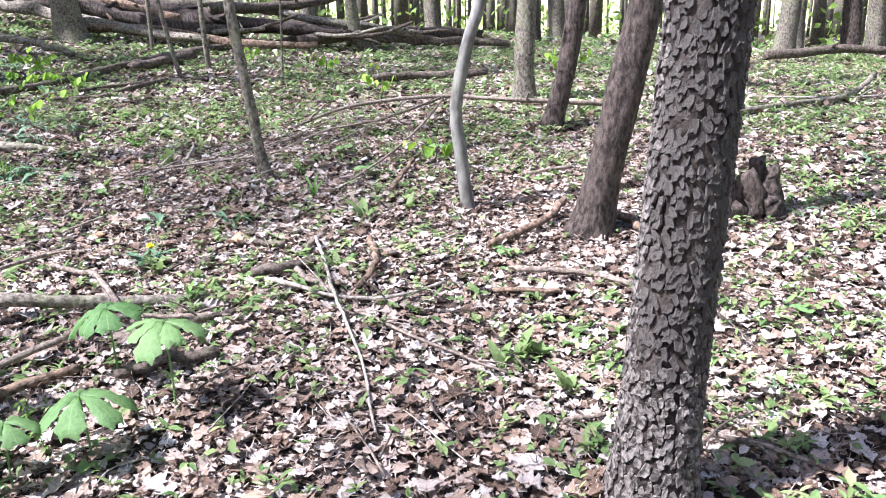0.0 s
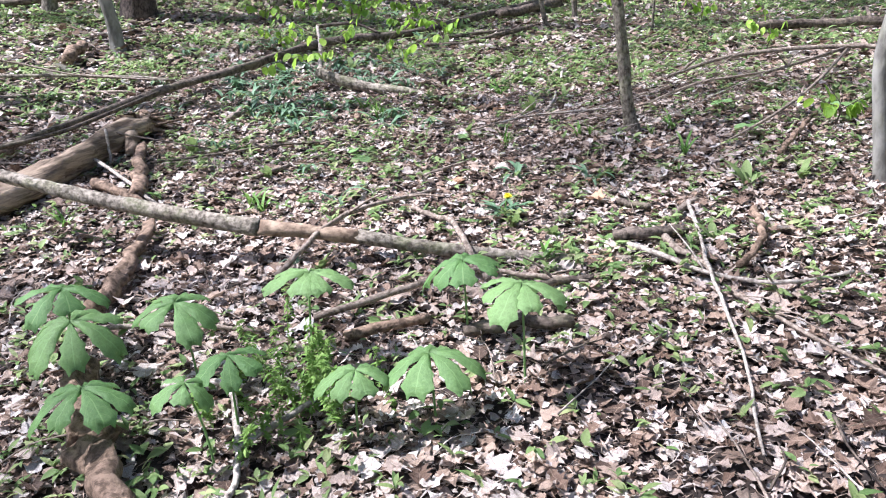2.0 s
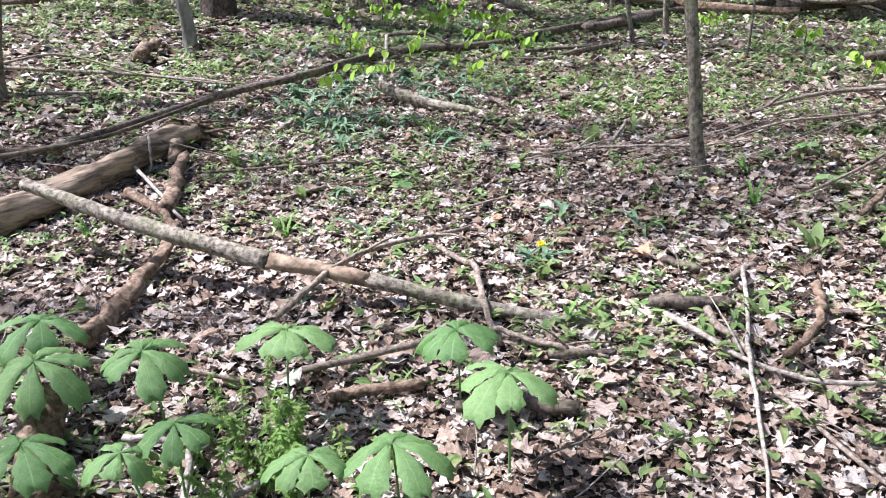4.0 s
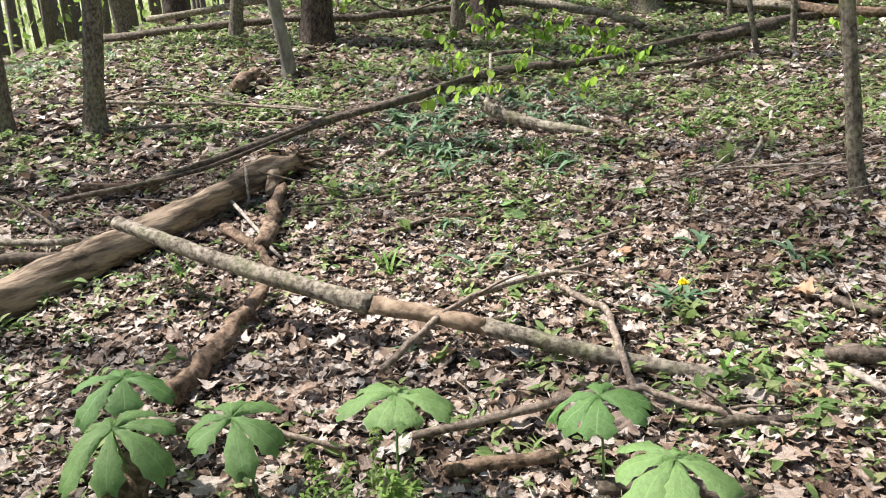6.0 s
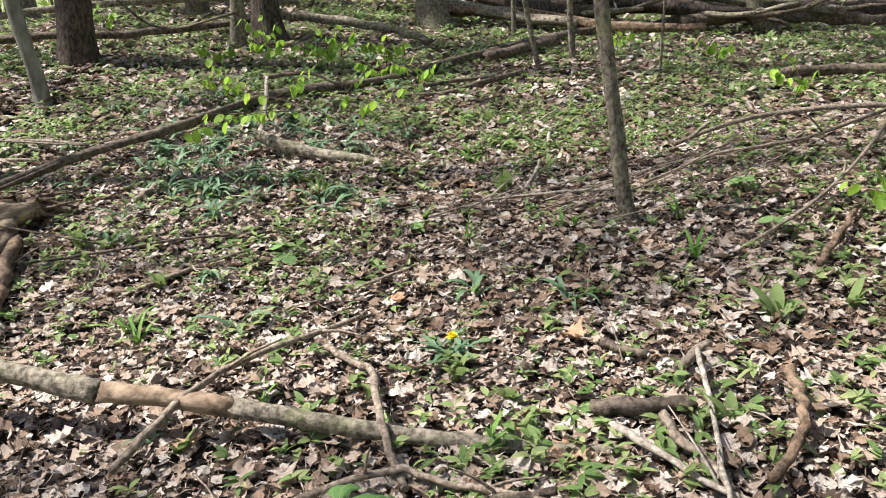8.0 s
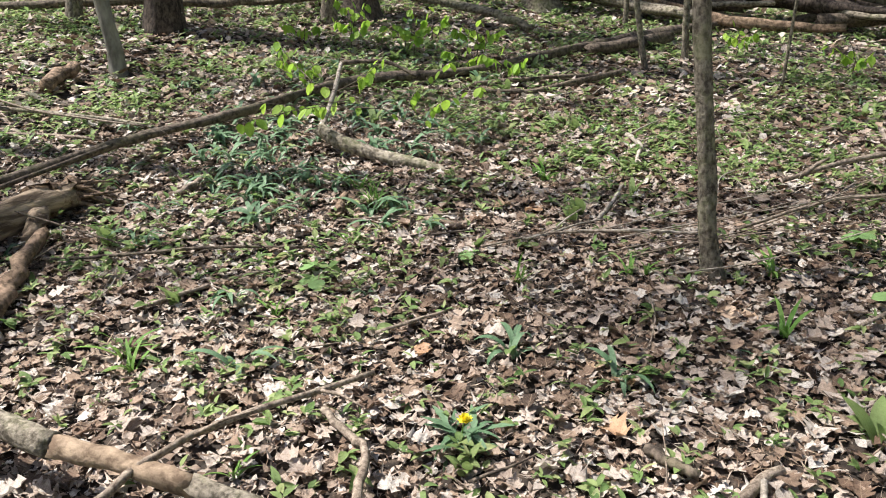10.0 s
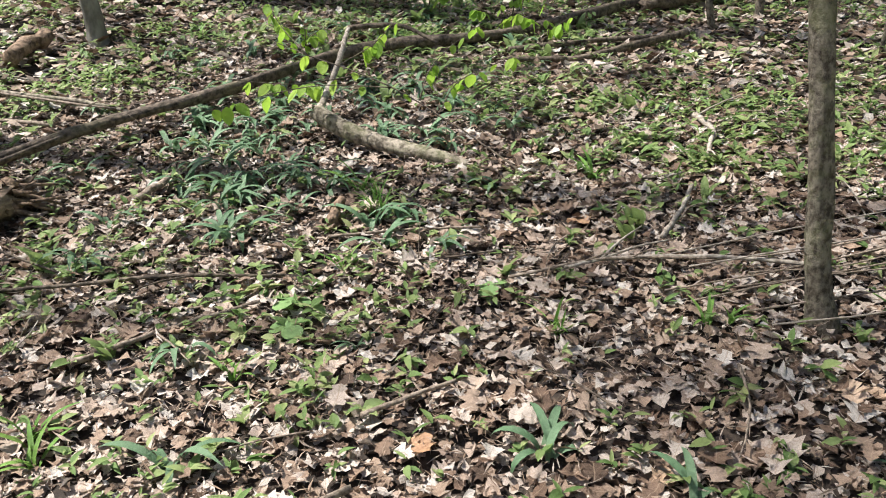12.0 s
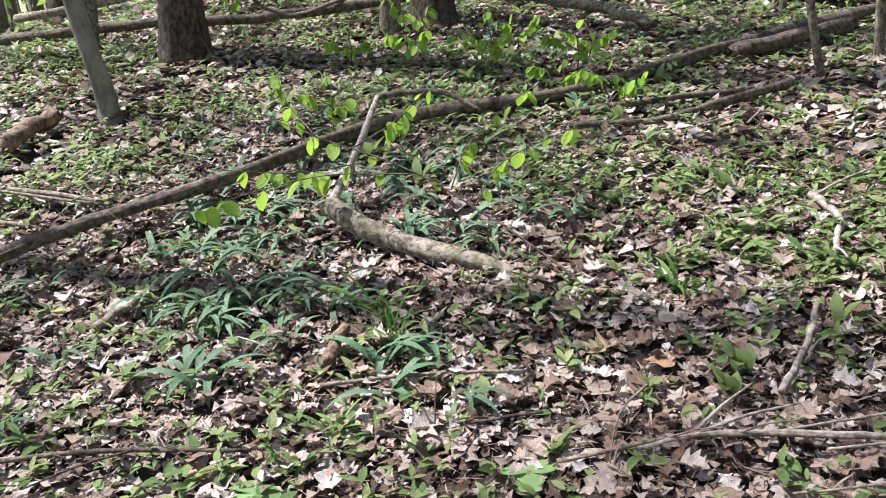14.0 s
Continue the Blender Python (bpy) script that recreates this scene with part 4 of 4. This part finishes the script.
G1 = tuft("grass_tuft", "tuft of fine bright green grass blades", 16, 0.16, 0.0035, 1.2, m_grass, 1, "grass", "grass tufts")
G2 = tuft("grass_tuft", "broad-bladed fresh green sedge tuft", 9, 0.15, 0.009, 1.5, m_grass, 2, "grass", "grass tufts")
G3 = tuft("broadleaf_clump", "low clump of broad light green spring leaves", 8, 0.12, 0.020, 1.1, m_sprout, 3, "plant", "leafy clumps")
K1 = tuft("wild_leek", "blue-green wild leek with arching strap leaves", 5, 0.18, 0.012, 2.5, m_leek, 4, "plant", "wild leek patch")
K2 = tuft("wild_leek", "blue-green wild leek with arching strap leaves", 6, 0.16, 0.010, 2.6, m_leek, 5, "plant", "wild leek patch")
for x, y, s, kind in [(0.27, 2.99, 1.0, G3), (0.42, 2.74, 0.9, G3), (0.34, 3.04, 0.9, G3), (0.2, 2.93, 0.8, G3), (-2.90, 5.29, 1.0, G1), (-2.96, 5.36, 0.8, G1), (-2.87, 5.22, 1.0, K1), (-1.87, 4.93, 0.95, G1), (-1.96, 5.70, 1.0, G3), (-1.50, 5.2, 0.55, G2), (-1.44, 5.24, 0.5, G2), (-1.94, 5.58, 0.8, G3), (-2.87, 3.76, 0.9, G2), (-2.78, 3.72, 0.7, G2), (-2.44, 3.92, 0.9, K1), (-2.50, 6.81, 1.0, G3), (-2.44, 6.9, 0.9, G2), (-1.15, 3.67, 0.5, G3), (-0.47, 4.52, 1.1, G3), (-0.23, 4.70, 0.8, G3), (-1.63, 4.46, 1.0, K2), (-3.56, 5.18, 1.0, K2), (-3.67, 4.28, 1.0, G3), (-3.07, 5.38, 1.0, G2), (-1.25, 4.5, 0.8, K1), (-0.85, 5.04, 0.8, G2), (-0.55, 3.86, 0.8, G3), (-2.3, 6.0, 0.8, G2), (-1.0, 5.5, 0.8, G2), (-2.2, 5.15, 0.6, G3), (-3.6, 3.2, 0.7, G2), (-3.0, 4.1, 0.8, G3), (-0.1, 6.1, 0.8, G3), (0.1, 6.2, 0.8, G3), (1.0, 6.8, 1.0, G3), (1.15, 7.0, 1.0, G3), (-1.53, 3.99, 0.7, K2), (-1.46, 3.86, 0.7, G3), (2.2, 3.2, 1.0, G3), (1.9, 2.5, 0.9, G2)]:
    planted(kind, x, y, s * 1.2)
for k in range(120):
    x, y = rnd.gauss(-3.65, 0.5), rnd.gauss(5.6, 0.55)
    if -3.65 < x < -2.6 and 5.45 < y < 5.85:
        continue
    planted(rnd.choice((K1, K2, K2)), x, y, rnd.uniform(0.75, 1.2))
for k in range(14):
    planted(rnd.choice((K1, K2)), rnd.gauss(-8.2, 0.4), rnd.gauss(5.0, 0.3), rnd.uniform(1.0, 1.5))
for k in range(45):
    planted(rnd.choice((K1, K2, G3)), rnd.uniform(-5, -3.2), rnd.uniform(6.2, 8.5), rnd.uniform(0.8, 1.2))
for k in range(150):
    planted(rnd.choice((G2, G3, G3, K1)), rnd.uniform(-7, 3.5), rnd.uniform(2.5, 11), rnd.uniform(0.4, 0.85))
for ob in (G1, G2, G3, K1, K2):
    ob.matrix_basis = pose(*[(-2.0, 6.2), (-0.4, 6.5), (-1.4, 6.6), (-3.2, 5.9), (-3.6, 5.6)][[G1, G2, G3, K1, K2].index(ob)], 0)
    ob.location.z = floor_z(ob.location.x, ob.location.y)
    ob.scale = (0.8,) * 3

# feathery weed among the mayapples
weed = tagged(new("feathery_weed"), "feathery light green weed with tiny whorled leaves", "plant")
weed.location = (-1.66, 2.34, floor_z(-1.66, 2.34))
for k in range(34):
    w, h = rnd.uniform(0, 6.28), rnd.uniform(0.06, 0.30)
    bx, by = rnd.gauss(0, 0.13), rnd.gauss(0, 0.12)
    a, b = Vector((bx, by, -0.01)), Vector((bx + 0.07 * math.cos(w), by + 0.07 * math.sin(w), h))
    part("stem", mesh_of("stem", *limb_of([a, a.lerp(b, 0.5) + Vector((0, 0, 0.02)), b], 0.0016, 0.001, 3, 4, 0.0, k), m_weed), weed)
    n = 80
    t = rng.uniform(0.2, 1, n)[:, None]
    c = np.array(a) * (1 - t) + np.array(b) * t + rng.normal(0, 0.004, (n, 3))
    part("leaf_whorl", big_mesh("leaf_whorl", *scatter(c, rng.uniform(0.016, 0.032, n), [LANCES[0]], tilt=0.4), m_weed), weed)

# yellow flower with its leaves
flower = tagged(new("yellow_flower"), "small yellow flower above a clump of green leaves", "flower")
fx, fy = -1.54, 3.98
flower.location = (fx, fy, floor_z(fx, fy))
head = Vector((0.03, -0.03, 0.11))
part("stem", mesh_of("stem", *limb_of([(0, 0, -0.01), (0.01, -0.01, 0.07), head], 0.003, 0.002, 4, 6, 0, 1), m_grass), flower)
pet = mesh_of("petal", *(lambda t: (t[0] * 0.026, t[1]))(outline_leaf(lambda t: 0.24 * math.sin(math.pi * t ** 1.2) ** 0.6, 5, 0.5, 0.2)), m_petal)
for k in range(26):
    ob = part("petal", pet, flower, "bright yellow petal")
    ob.matrix_basis = Matrix.Translation(head) @ Euler((0, -0.15 - 0.45 * (k % 3), k * 2.4)).to_matrix().to_4x4()
fl = mesh_of("leaf", *(lambda t: (t[0] * 0.12, t[1]))(outline_leaf(lambda t: 0.12 * math.sin(math.pi * t) * (1 if int(t * 9) % 2 else 0.7), 8, 0.2, 0.3, 0.5)), m_leek)
for k in range(26):
    ob = part("leaf", fl, flower)
    ob.matrix_basis = Matrix.Translation((rnd.uniform(-0.05, 0.05), rnd.uniform(-0.05, 0.05), rnd.uniform(0, 0.05))) @ Euler((0, rnd.uniform(-0.9, 0.1), k * 1.7)).to_matrix().to_4x4()


# ---- leafy twigs over the bent branch ----
def leafy_twig(paths, leaves, seed, label):
    r = random.Random(seed)
    root = tagged(new("leafy_twig"), label, "sapling")
    shapes = [mesh_of("leaf", *(lambda t: (t[0] * k, t[1]))(outline_leaf(lambda t: 0.33 * math.sin(math.pi * t ** 0.9) ** 0.75, 7, 0.3, 0.25, 0.15)), m_young) for k in (0.055, 0.07, 0.085)]
    for j, pth in enumerate(paths):
        part("twig", mesh_of("twig", *limb_of(pth, 0.0055 if j == 0 else 0.003, 0.0015, 6, 5, 0.05, seed + j, 0, 0.6), m_darklog), root)
        sp = spline(pth, 10)
        for i in range(leaves if j else leaves // 2):
            p = sp[int(len(sp) * r.uniform(0.35 if j == 0 else 0.2, 0.999))]
            ob = part("leaf", r.choice(shapes), root)
            ob.matrix_basis = Matrix.Translation(p + Vector((r.uniform(-0.02, 0.02), r.uniform(-0.02, 0.02), -0.005))) @ Euler((r.uniform(-0.5, 0.5), r.uniform(0.5, 1.3), r.uniform(0, 6.28))).to_matrix().to_4x4()
    return root


leafy_twig([[(-2.39, 5.80, floor_z(-2.39, 5.8)), (-2.73, 5.88, 0.79), (-3.24, 5.83, 1.03), (-3.64, 5.70, 1.17), (-3.95, 5.66, 1.26)],
            [(-3.24, 5.83, 1.03), (-3.5, 5.55, 1.06), (-3.75, 5.15, 1.0)], [(-3.1, 5.85, 0.98), (-3.2, 6.1, 1.1), (-3.24, 6.52, 1.22)],
            [(-3.5, 5.75, 1.12), (-3.5, 6.0, 1.18), (-3.6, 6.3, 1.25)], [(-3.0, 5.86, 0.93), (-3.05, 6.1, 1.03), (-2.95, 6.4, 1.1)], [(-3.64, 5.70, 1.17), (-3.85, 5.75, 1.28), (-4.1, 5.9, 1.38)], [(-3.4, 5.8, 1.08), (-3.65, 5.6, 1.05), (-3.9, 5.35, 1.1)]], 10, 5, "slender sapling twig hung with fresh yellow-green leaves")
for k, (x, y, h) in enumerate([(-4.7, 7.3, 0.45), (-4.3, 7.6, 0.4), (-5.0, 7.7, 0.5), (-4.4, 8.0, 0.4), (-3.9, 7.9, 0.35), (-0.6, 7.6, 0.4), (-2.2, 9.2, 0.35), (1.2, 8.6, 0.45), (1.5, 9.4, 0.45), (-6.6, 7.4, 0.5), (-1.3, 9.0, 0.35), (-3.4, 7.5, 0.3), (-4.5, 7.75, 0.28), (-3.8, 7.6, 0.24), (-4.0, 8.2, 0.26), (-5.2, 7.3, 0.26), (-0.1, 5.6, 0.25), (-4.5, 6.5, 0.3)]):
    z = floor_z(x, y)
    leafy_twig([[(x, y, z - 0.02), (x + 0.03, y, z + h * 0.5), (x - 0.05, y + 0.05, z + h)], [(x + 0.02, y, z + h * 0.4), (x + 0.15, y + 0.05, z + h * 0.7)], [(x + 0.02, y, z + h * 0.5), (x - 0.15, y - 0.08, z + h * 0.8)]], 9, 40 + k, "knee-high seedling with fresh yellow-green leaves")

# round-leaved seedlings standing out of the litter
rl = mesh_of("leaf", *(lambda t: (t[0] * 0.075, t[1]))(outline_leaf(lambda t: 0.48 * math.sin(math.pi * t) ** 0.5, 8, 0.2, 0.12, 0.1)), m_may)
for x, y, h in [(-0.55, 5.35, 0.10), (-0.06, 5.75, 0.12), (0.28, 4.03, 0.05), (-2.62, 4.52, 0.05), (-2.72, 4.62, 0.05), (1.22, 2.05, 0.05), (1.5, 3.3, 0.05), (-0.75, 5.9, 0.08), (-2.2, 5.05, 0.04)]:
    s = tagged(new("round_leaf_seedling"), "small seedling with rounded green leaves", "plant", "round-leaved seedlings")
    s.location = (x, y, floor_z(x, y))
    part("stem", mesh_of("stem", *limb_of([(0, 0, -0.01), (0.005, 0, h * 0.5), (0, 0, h)], 0.002, 0.0015, 3, 5, 0, 1), m_sprout), s)
    for k in range(3):
        ob = part("leaf", rl, s)
        ob.matrix_basis = Matrix.Translation((0, 0, h)) @ Euler((rnd.uniform(-0.2, 0.2), rnd.uniform(-0.1, 0.3), k * 2.1 + x * 9)).to_matrix().to_4x4()

# large fallen oak leaves that stand out
for k, (x, y, s) in enumerate([(-1.02, 5.02, 0.17), (-0.95, 5.08, 0.15), (-1.35, 4.5, 0.16), (-1.28, 4.46, 0.14), (-1.12, 3.62, 0.13), (-1.05, 3.56, 0.12), (-0.98, 3.6, 0.12), (-0.62, 2.2, 0.16), (-0.5, 2.15, 0.14), (-0.88, 2.3, 0.14), (-0.72, 1.95, 0.15), (-1.95, 4.35, 0.13), (-2.1, 3.2, 0.14), (-1.2, 4.25, 0.15), (-3.0, 5.9, 0.13), (-2.35, 5.55, 0.15), (-2.2, 5.6, 0.14), (-2.9, 4.6, 0.13), (0.1, 1.9, 0.15), (-0.2, 2.05, 0.13)]):
    tv, tf = OAKS[k % len(OAKS)]
    ob = tagged(new("oak_leaf", mesh_of("oak_leaf", tv * s * 0.72, tf, m_bigleaf)), "large curled orange-brown dead oak leaf", "leaf", "fallen oak leaves")
    ob.matrix_basis = pose(x, y, floor_z(x, y) + 0.035, rnd.uniform(-15, 15), rnd.uniform(-12, 12), rnd.uniform(0, 360))

# ---- bark plates on the big tree ----
plate_v = [(-0.5, 0.0, -0.5), (-0.15, 0.0, -0.58), (0.3, 0.0, -0.5), (0.5, 0, -0.1), (0.42, 0, 0.42), (0.0, 0, 0.55), (-0.45, 0, 0.4)]
plates = []
for k in range(4):
    r = random.Random(k)
    edge = [(x * r.uniform(0.65, 1.25), 0.0, z * r.uniform(0.65, 1.25)) for x, _, z in plate_v]
    V = edge + [(x * 0.92, -0.16 - 0.16 * max(0, -z) - r.uniform(0, 0.1), z * 0.92) for x, _, z in edge] + [(0, -0.17, 0)]
    F = [(i, (i + 1) % 7, 7 + (i + 1) % 7, 7 + i) for i in range(7)] + [(7 + i, 7 + (i + 1) % 7, 14) for i in range(7)]
    plates.append((V, F, mesh_of("bark_plate", V, F, m_plate, False)))
trunk = next(o for o in big_tree.children if o.name.startswith("trunk"))
rest, made = [], 0
axis_pts = [(0, 0, 0), (0.035, -0.01, 0.70), (0.055, -0.02, 1.09), (0.075, -0.03, 1.51), (0.10, -0.04, 2.06), (0.12, -0.04, 3.0)]
for row in range(84):
    h = 0.06 + row * 0.029
    i = max(j for j in range(5) if axis_pts[j][2] <= h)
    t = (h - axis_pts[i][2]) / (axis_pts[i + 1][2] - axis_pts[i][2])
    cx, cy = [axis_pts[i][j] * (1 - t) + axis_pts[i + 1][j] * t for j in (0, 1)]
    rad = 0.110 * ((1 - 0.75 * h / 13.4) + 0.55 * math.exp(-h / 0.141))
    m = 27
    for j in range(m):
        if rnd.random() < 0.07:
            continue
        w = 2 * math.pi * (j + 0.5 * (row % 2) + rnd.uniform(-0.3, 0.3)) / m
        sc = (rnd.uniform(0.015, 0.030), rnd.uniform(0.018, 0.034), rnd.uniform(0.026, 0.048))
        M = Matrix.Translation((cx + math.cos(w) * rad * 0.995, cy + math.sin(w) * rad * 0.995, h + rnd.uniform(-0.014, 0.014))) @ Euler((rnd.uniform(-0.22, 0.06), rnd.uniform(-0.5, 0.5), w + math.pi / 2 + rnd.uniform(-0.2, 0.2))).to_matrix().to_4x4() @ Matrix.Diagonal((*sc, 1))
        V, F, pm = rnd.choice(plates)
        if made < 300 and 0.55 < h < 1.75 and -2.75 < ((w + math.pi) % (2 * math.pi) - math.pi) < -0.6:
            ob = part("bark_plate", pm, trunk)
            ob.matrix_basis = M
            made += 1
        else:
            rest.append(([M @ Vector(q) for q in V], F))
v, f = joined(rest)
tagged(part("bark_scale", mesh_of("bark_scale", v, f, m_plate, False), trunk), kind="stuff")


# ---- leaf litter and seedlings over the whole floor ----
def litter(n, x0, x1, y0, y1, lo, hi, lift, soft=0.0):
    x, y = rng.uniform(x0, x1, n) + rng.normal(0, 1, n) * soft, rng.uniform(y0, y1, n) + rng.normal(0, 1, n) * soft
    s = lo + (hi - lo) * rng.beta(1.6, 2.6, n)
    return np.stack([x, y, gz(x, y) + bumps(x, y) + rng.uniform(0.0, lift, n)], -1), s


for n, box, lo, hi, lift, tilt, soft, kinds in [
        (19000, (-5.0, 2.3, 1.1, 7.2), 0.034, 0.105, 0.045, 0.17, 0.35, OAKS),
        (72000, (-5.0, 2.3, 1.1, 7.2), 0.015, 0.062, 0.042, 0.27, 0.35, OVALS + FRAGS + FRAGS),
        (34000, (-6, 4.5, -3, 1.3), 0.04, 0.12, 0.04, 0.28, 0.3, OVALS_DOT),
        (8000, (-9, 8, -7, 1.0), 0.05, 0.13, 0.04, 0.3, 0.5, OVALS_DOT),
        (12000, (-9, 6, 6.2, 9.5), 0.045, 0.125, 0.04, 0.25, 0.4, OVALS_FAR + OAKS[:3]),
        (56000, (-10, 6.5, 6.4, 13.5), 0.04, 0.11, 0.04, 0.28, 0.4, OVALS_DOT),
        (8000, (-9.5, -5.0, 1.0, 6.5), 0.05, 0.13, 0.04, 0.3, 0.3, OVALS_FAR),
        (9000, (2.0, 7.0, 1.0, 7.0), 0.05, 0.13, 0.04, 0.3, 0.3, OVALS_FAR + FRAGS),
        (9000, (-16, 12, 12, 24), 0.10, 0.2, 0.04, 0.4, 0.5, OVALS_FAR),
        (8000, (-22, -9, 2, 13), 0.08, 0.18, 0.04, 0.4, 0.5, OVALS_FAR)]:
    c, s = litter(n, *box, lo, hi, lift, soft)
    tagged(new("leaf_litter", big_mesh("leaf_litter", *scatter(c, s, kinds, tilt=tilt), m_litter)), "dry pale brown and tan fallen leaves", "leaf litter", kind="stuff")


c, s = litter(46000, -5.0, 2.3, 1.1, 7.2, 0.02, 0.09, 0.055)
tagged(new("leaf_debris", big_mesh("leaf_debris", *scatter(c, s, SLIVERS, tilt=0.3), m_litter)), "dry stalks, shreds and needles among fallen leaves", "leaf litter", kind="stuff")


def sprouts(n, x0, x1, y0, y1, size, patch, kinds):
    """Little plants of three to five leaves, in drifts."""
    x, y = rng.uniform(x0, x1, 3 * n), rng.uniform(y0, y1, 3 * n)
    drift = np.sin(1.7 * x + 0.6 * y + 1) * np.sin(1.9 * y - 0.8 * x) + 0.6 * np.sin(4.3 * x - 2 * y) * np.sin(3.7 * y + x + 2)
    keep = np.nonzero(drift + rng.normal(0, 1.0, 3 * n) > patch)[0][:n]
    x, y = x[keep], y[keep]
    k = rng.integers(2, 6, len(x))
    X, Y, S = np.repeat(x, k), np.repeat(y, k), np.repeat(rng.uniform(0.6, 1.3, len(x)), k) * size
    H = np.repeat(rng.uniform(0.005, 0.05, len(x)), k)
    c = np.stack([X, Y, gz(X, Y) + bumps(X, Y) + 0.022 + H * rng.uniform(0.4, 1.2, len(X))], -1)
    return scatter(c, S * rng.uniform(0.7, 1.2, len(X)), kinds, tilt=0.3, pitch=rng.uniform(-0.05, 0.9, len(X)))


for n, box, size, patch, kinds in [(4800, (-5.3, 2.4, 1.6, 7.3), 0.048, 0.4, LANCES), (2500, (-20, -8.5, 3, 13), 0.12, -0.1, LANCE_FAR), (15500, (-9, 6, 6.3, 13), 0.064, -0.2, LANCE_FAR), (2600, (-9, -5, 2, 6.8), 0.06, -0.1, LANCE_FAR), (1200, (2.2, 6, 1.5, 7), 0.06, 0.0, LANCE_FAR), (3500, (-16, 12, 12.5, 24), 0.15, -0.1, LANCE_FAR)]:
    tagged(new("seedlings", big_mesh("seedlings", *sprouts(n, *box, size, patch, kinds), m_sprout)), "small green spring seedlings among dead leaves", "ground cover", kind="stuff")
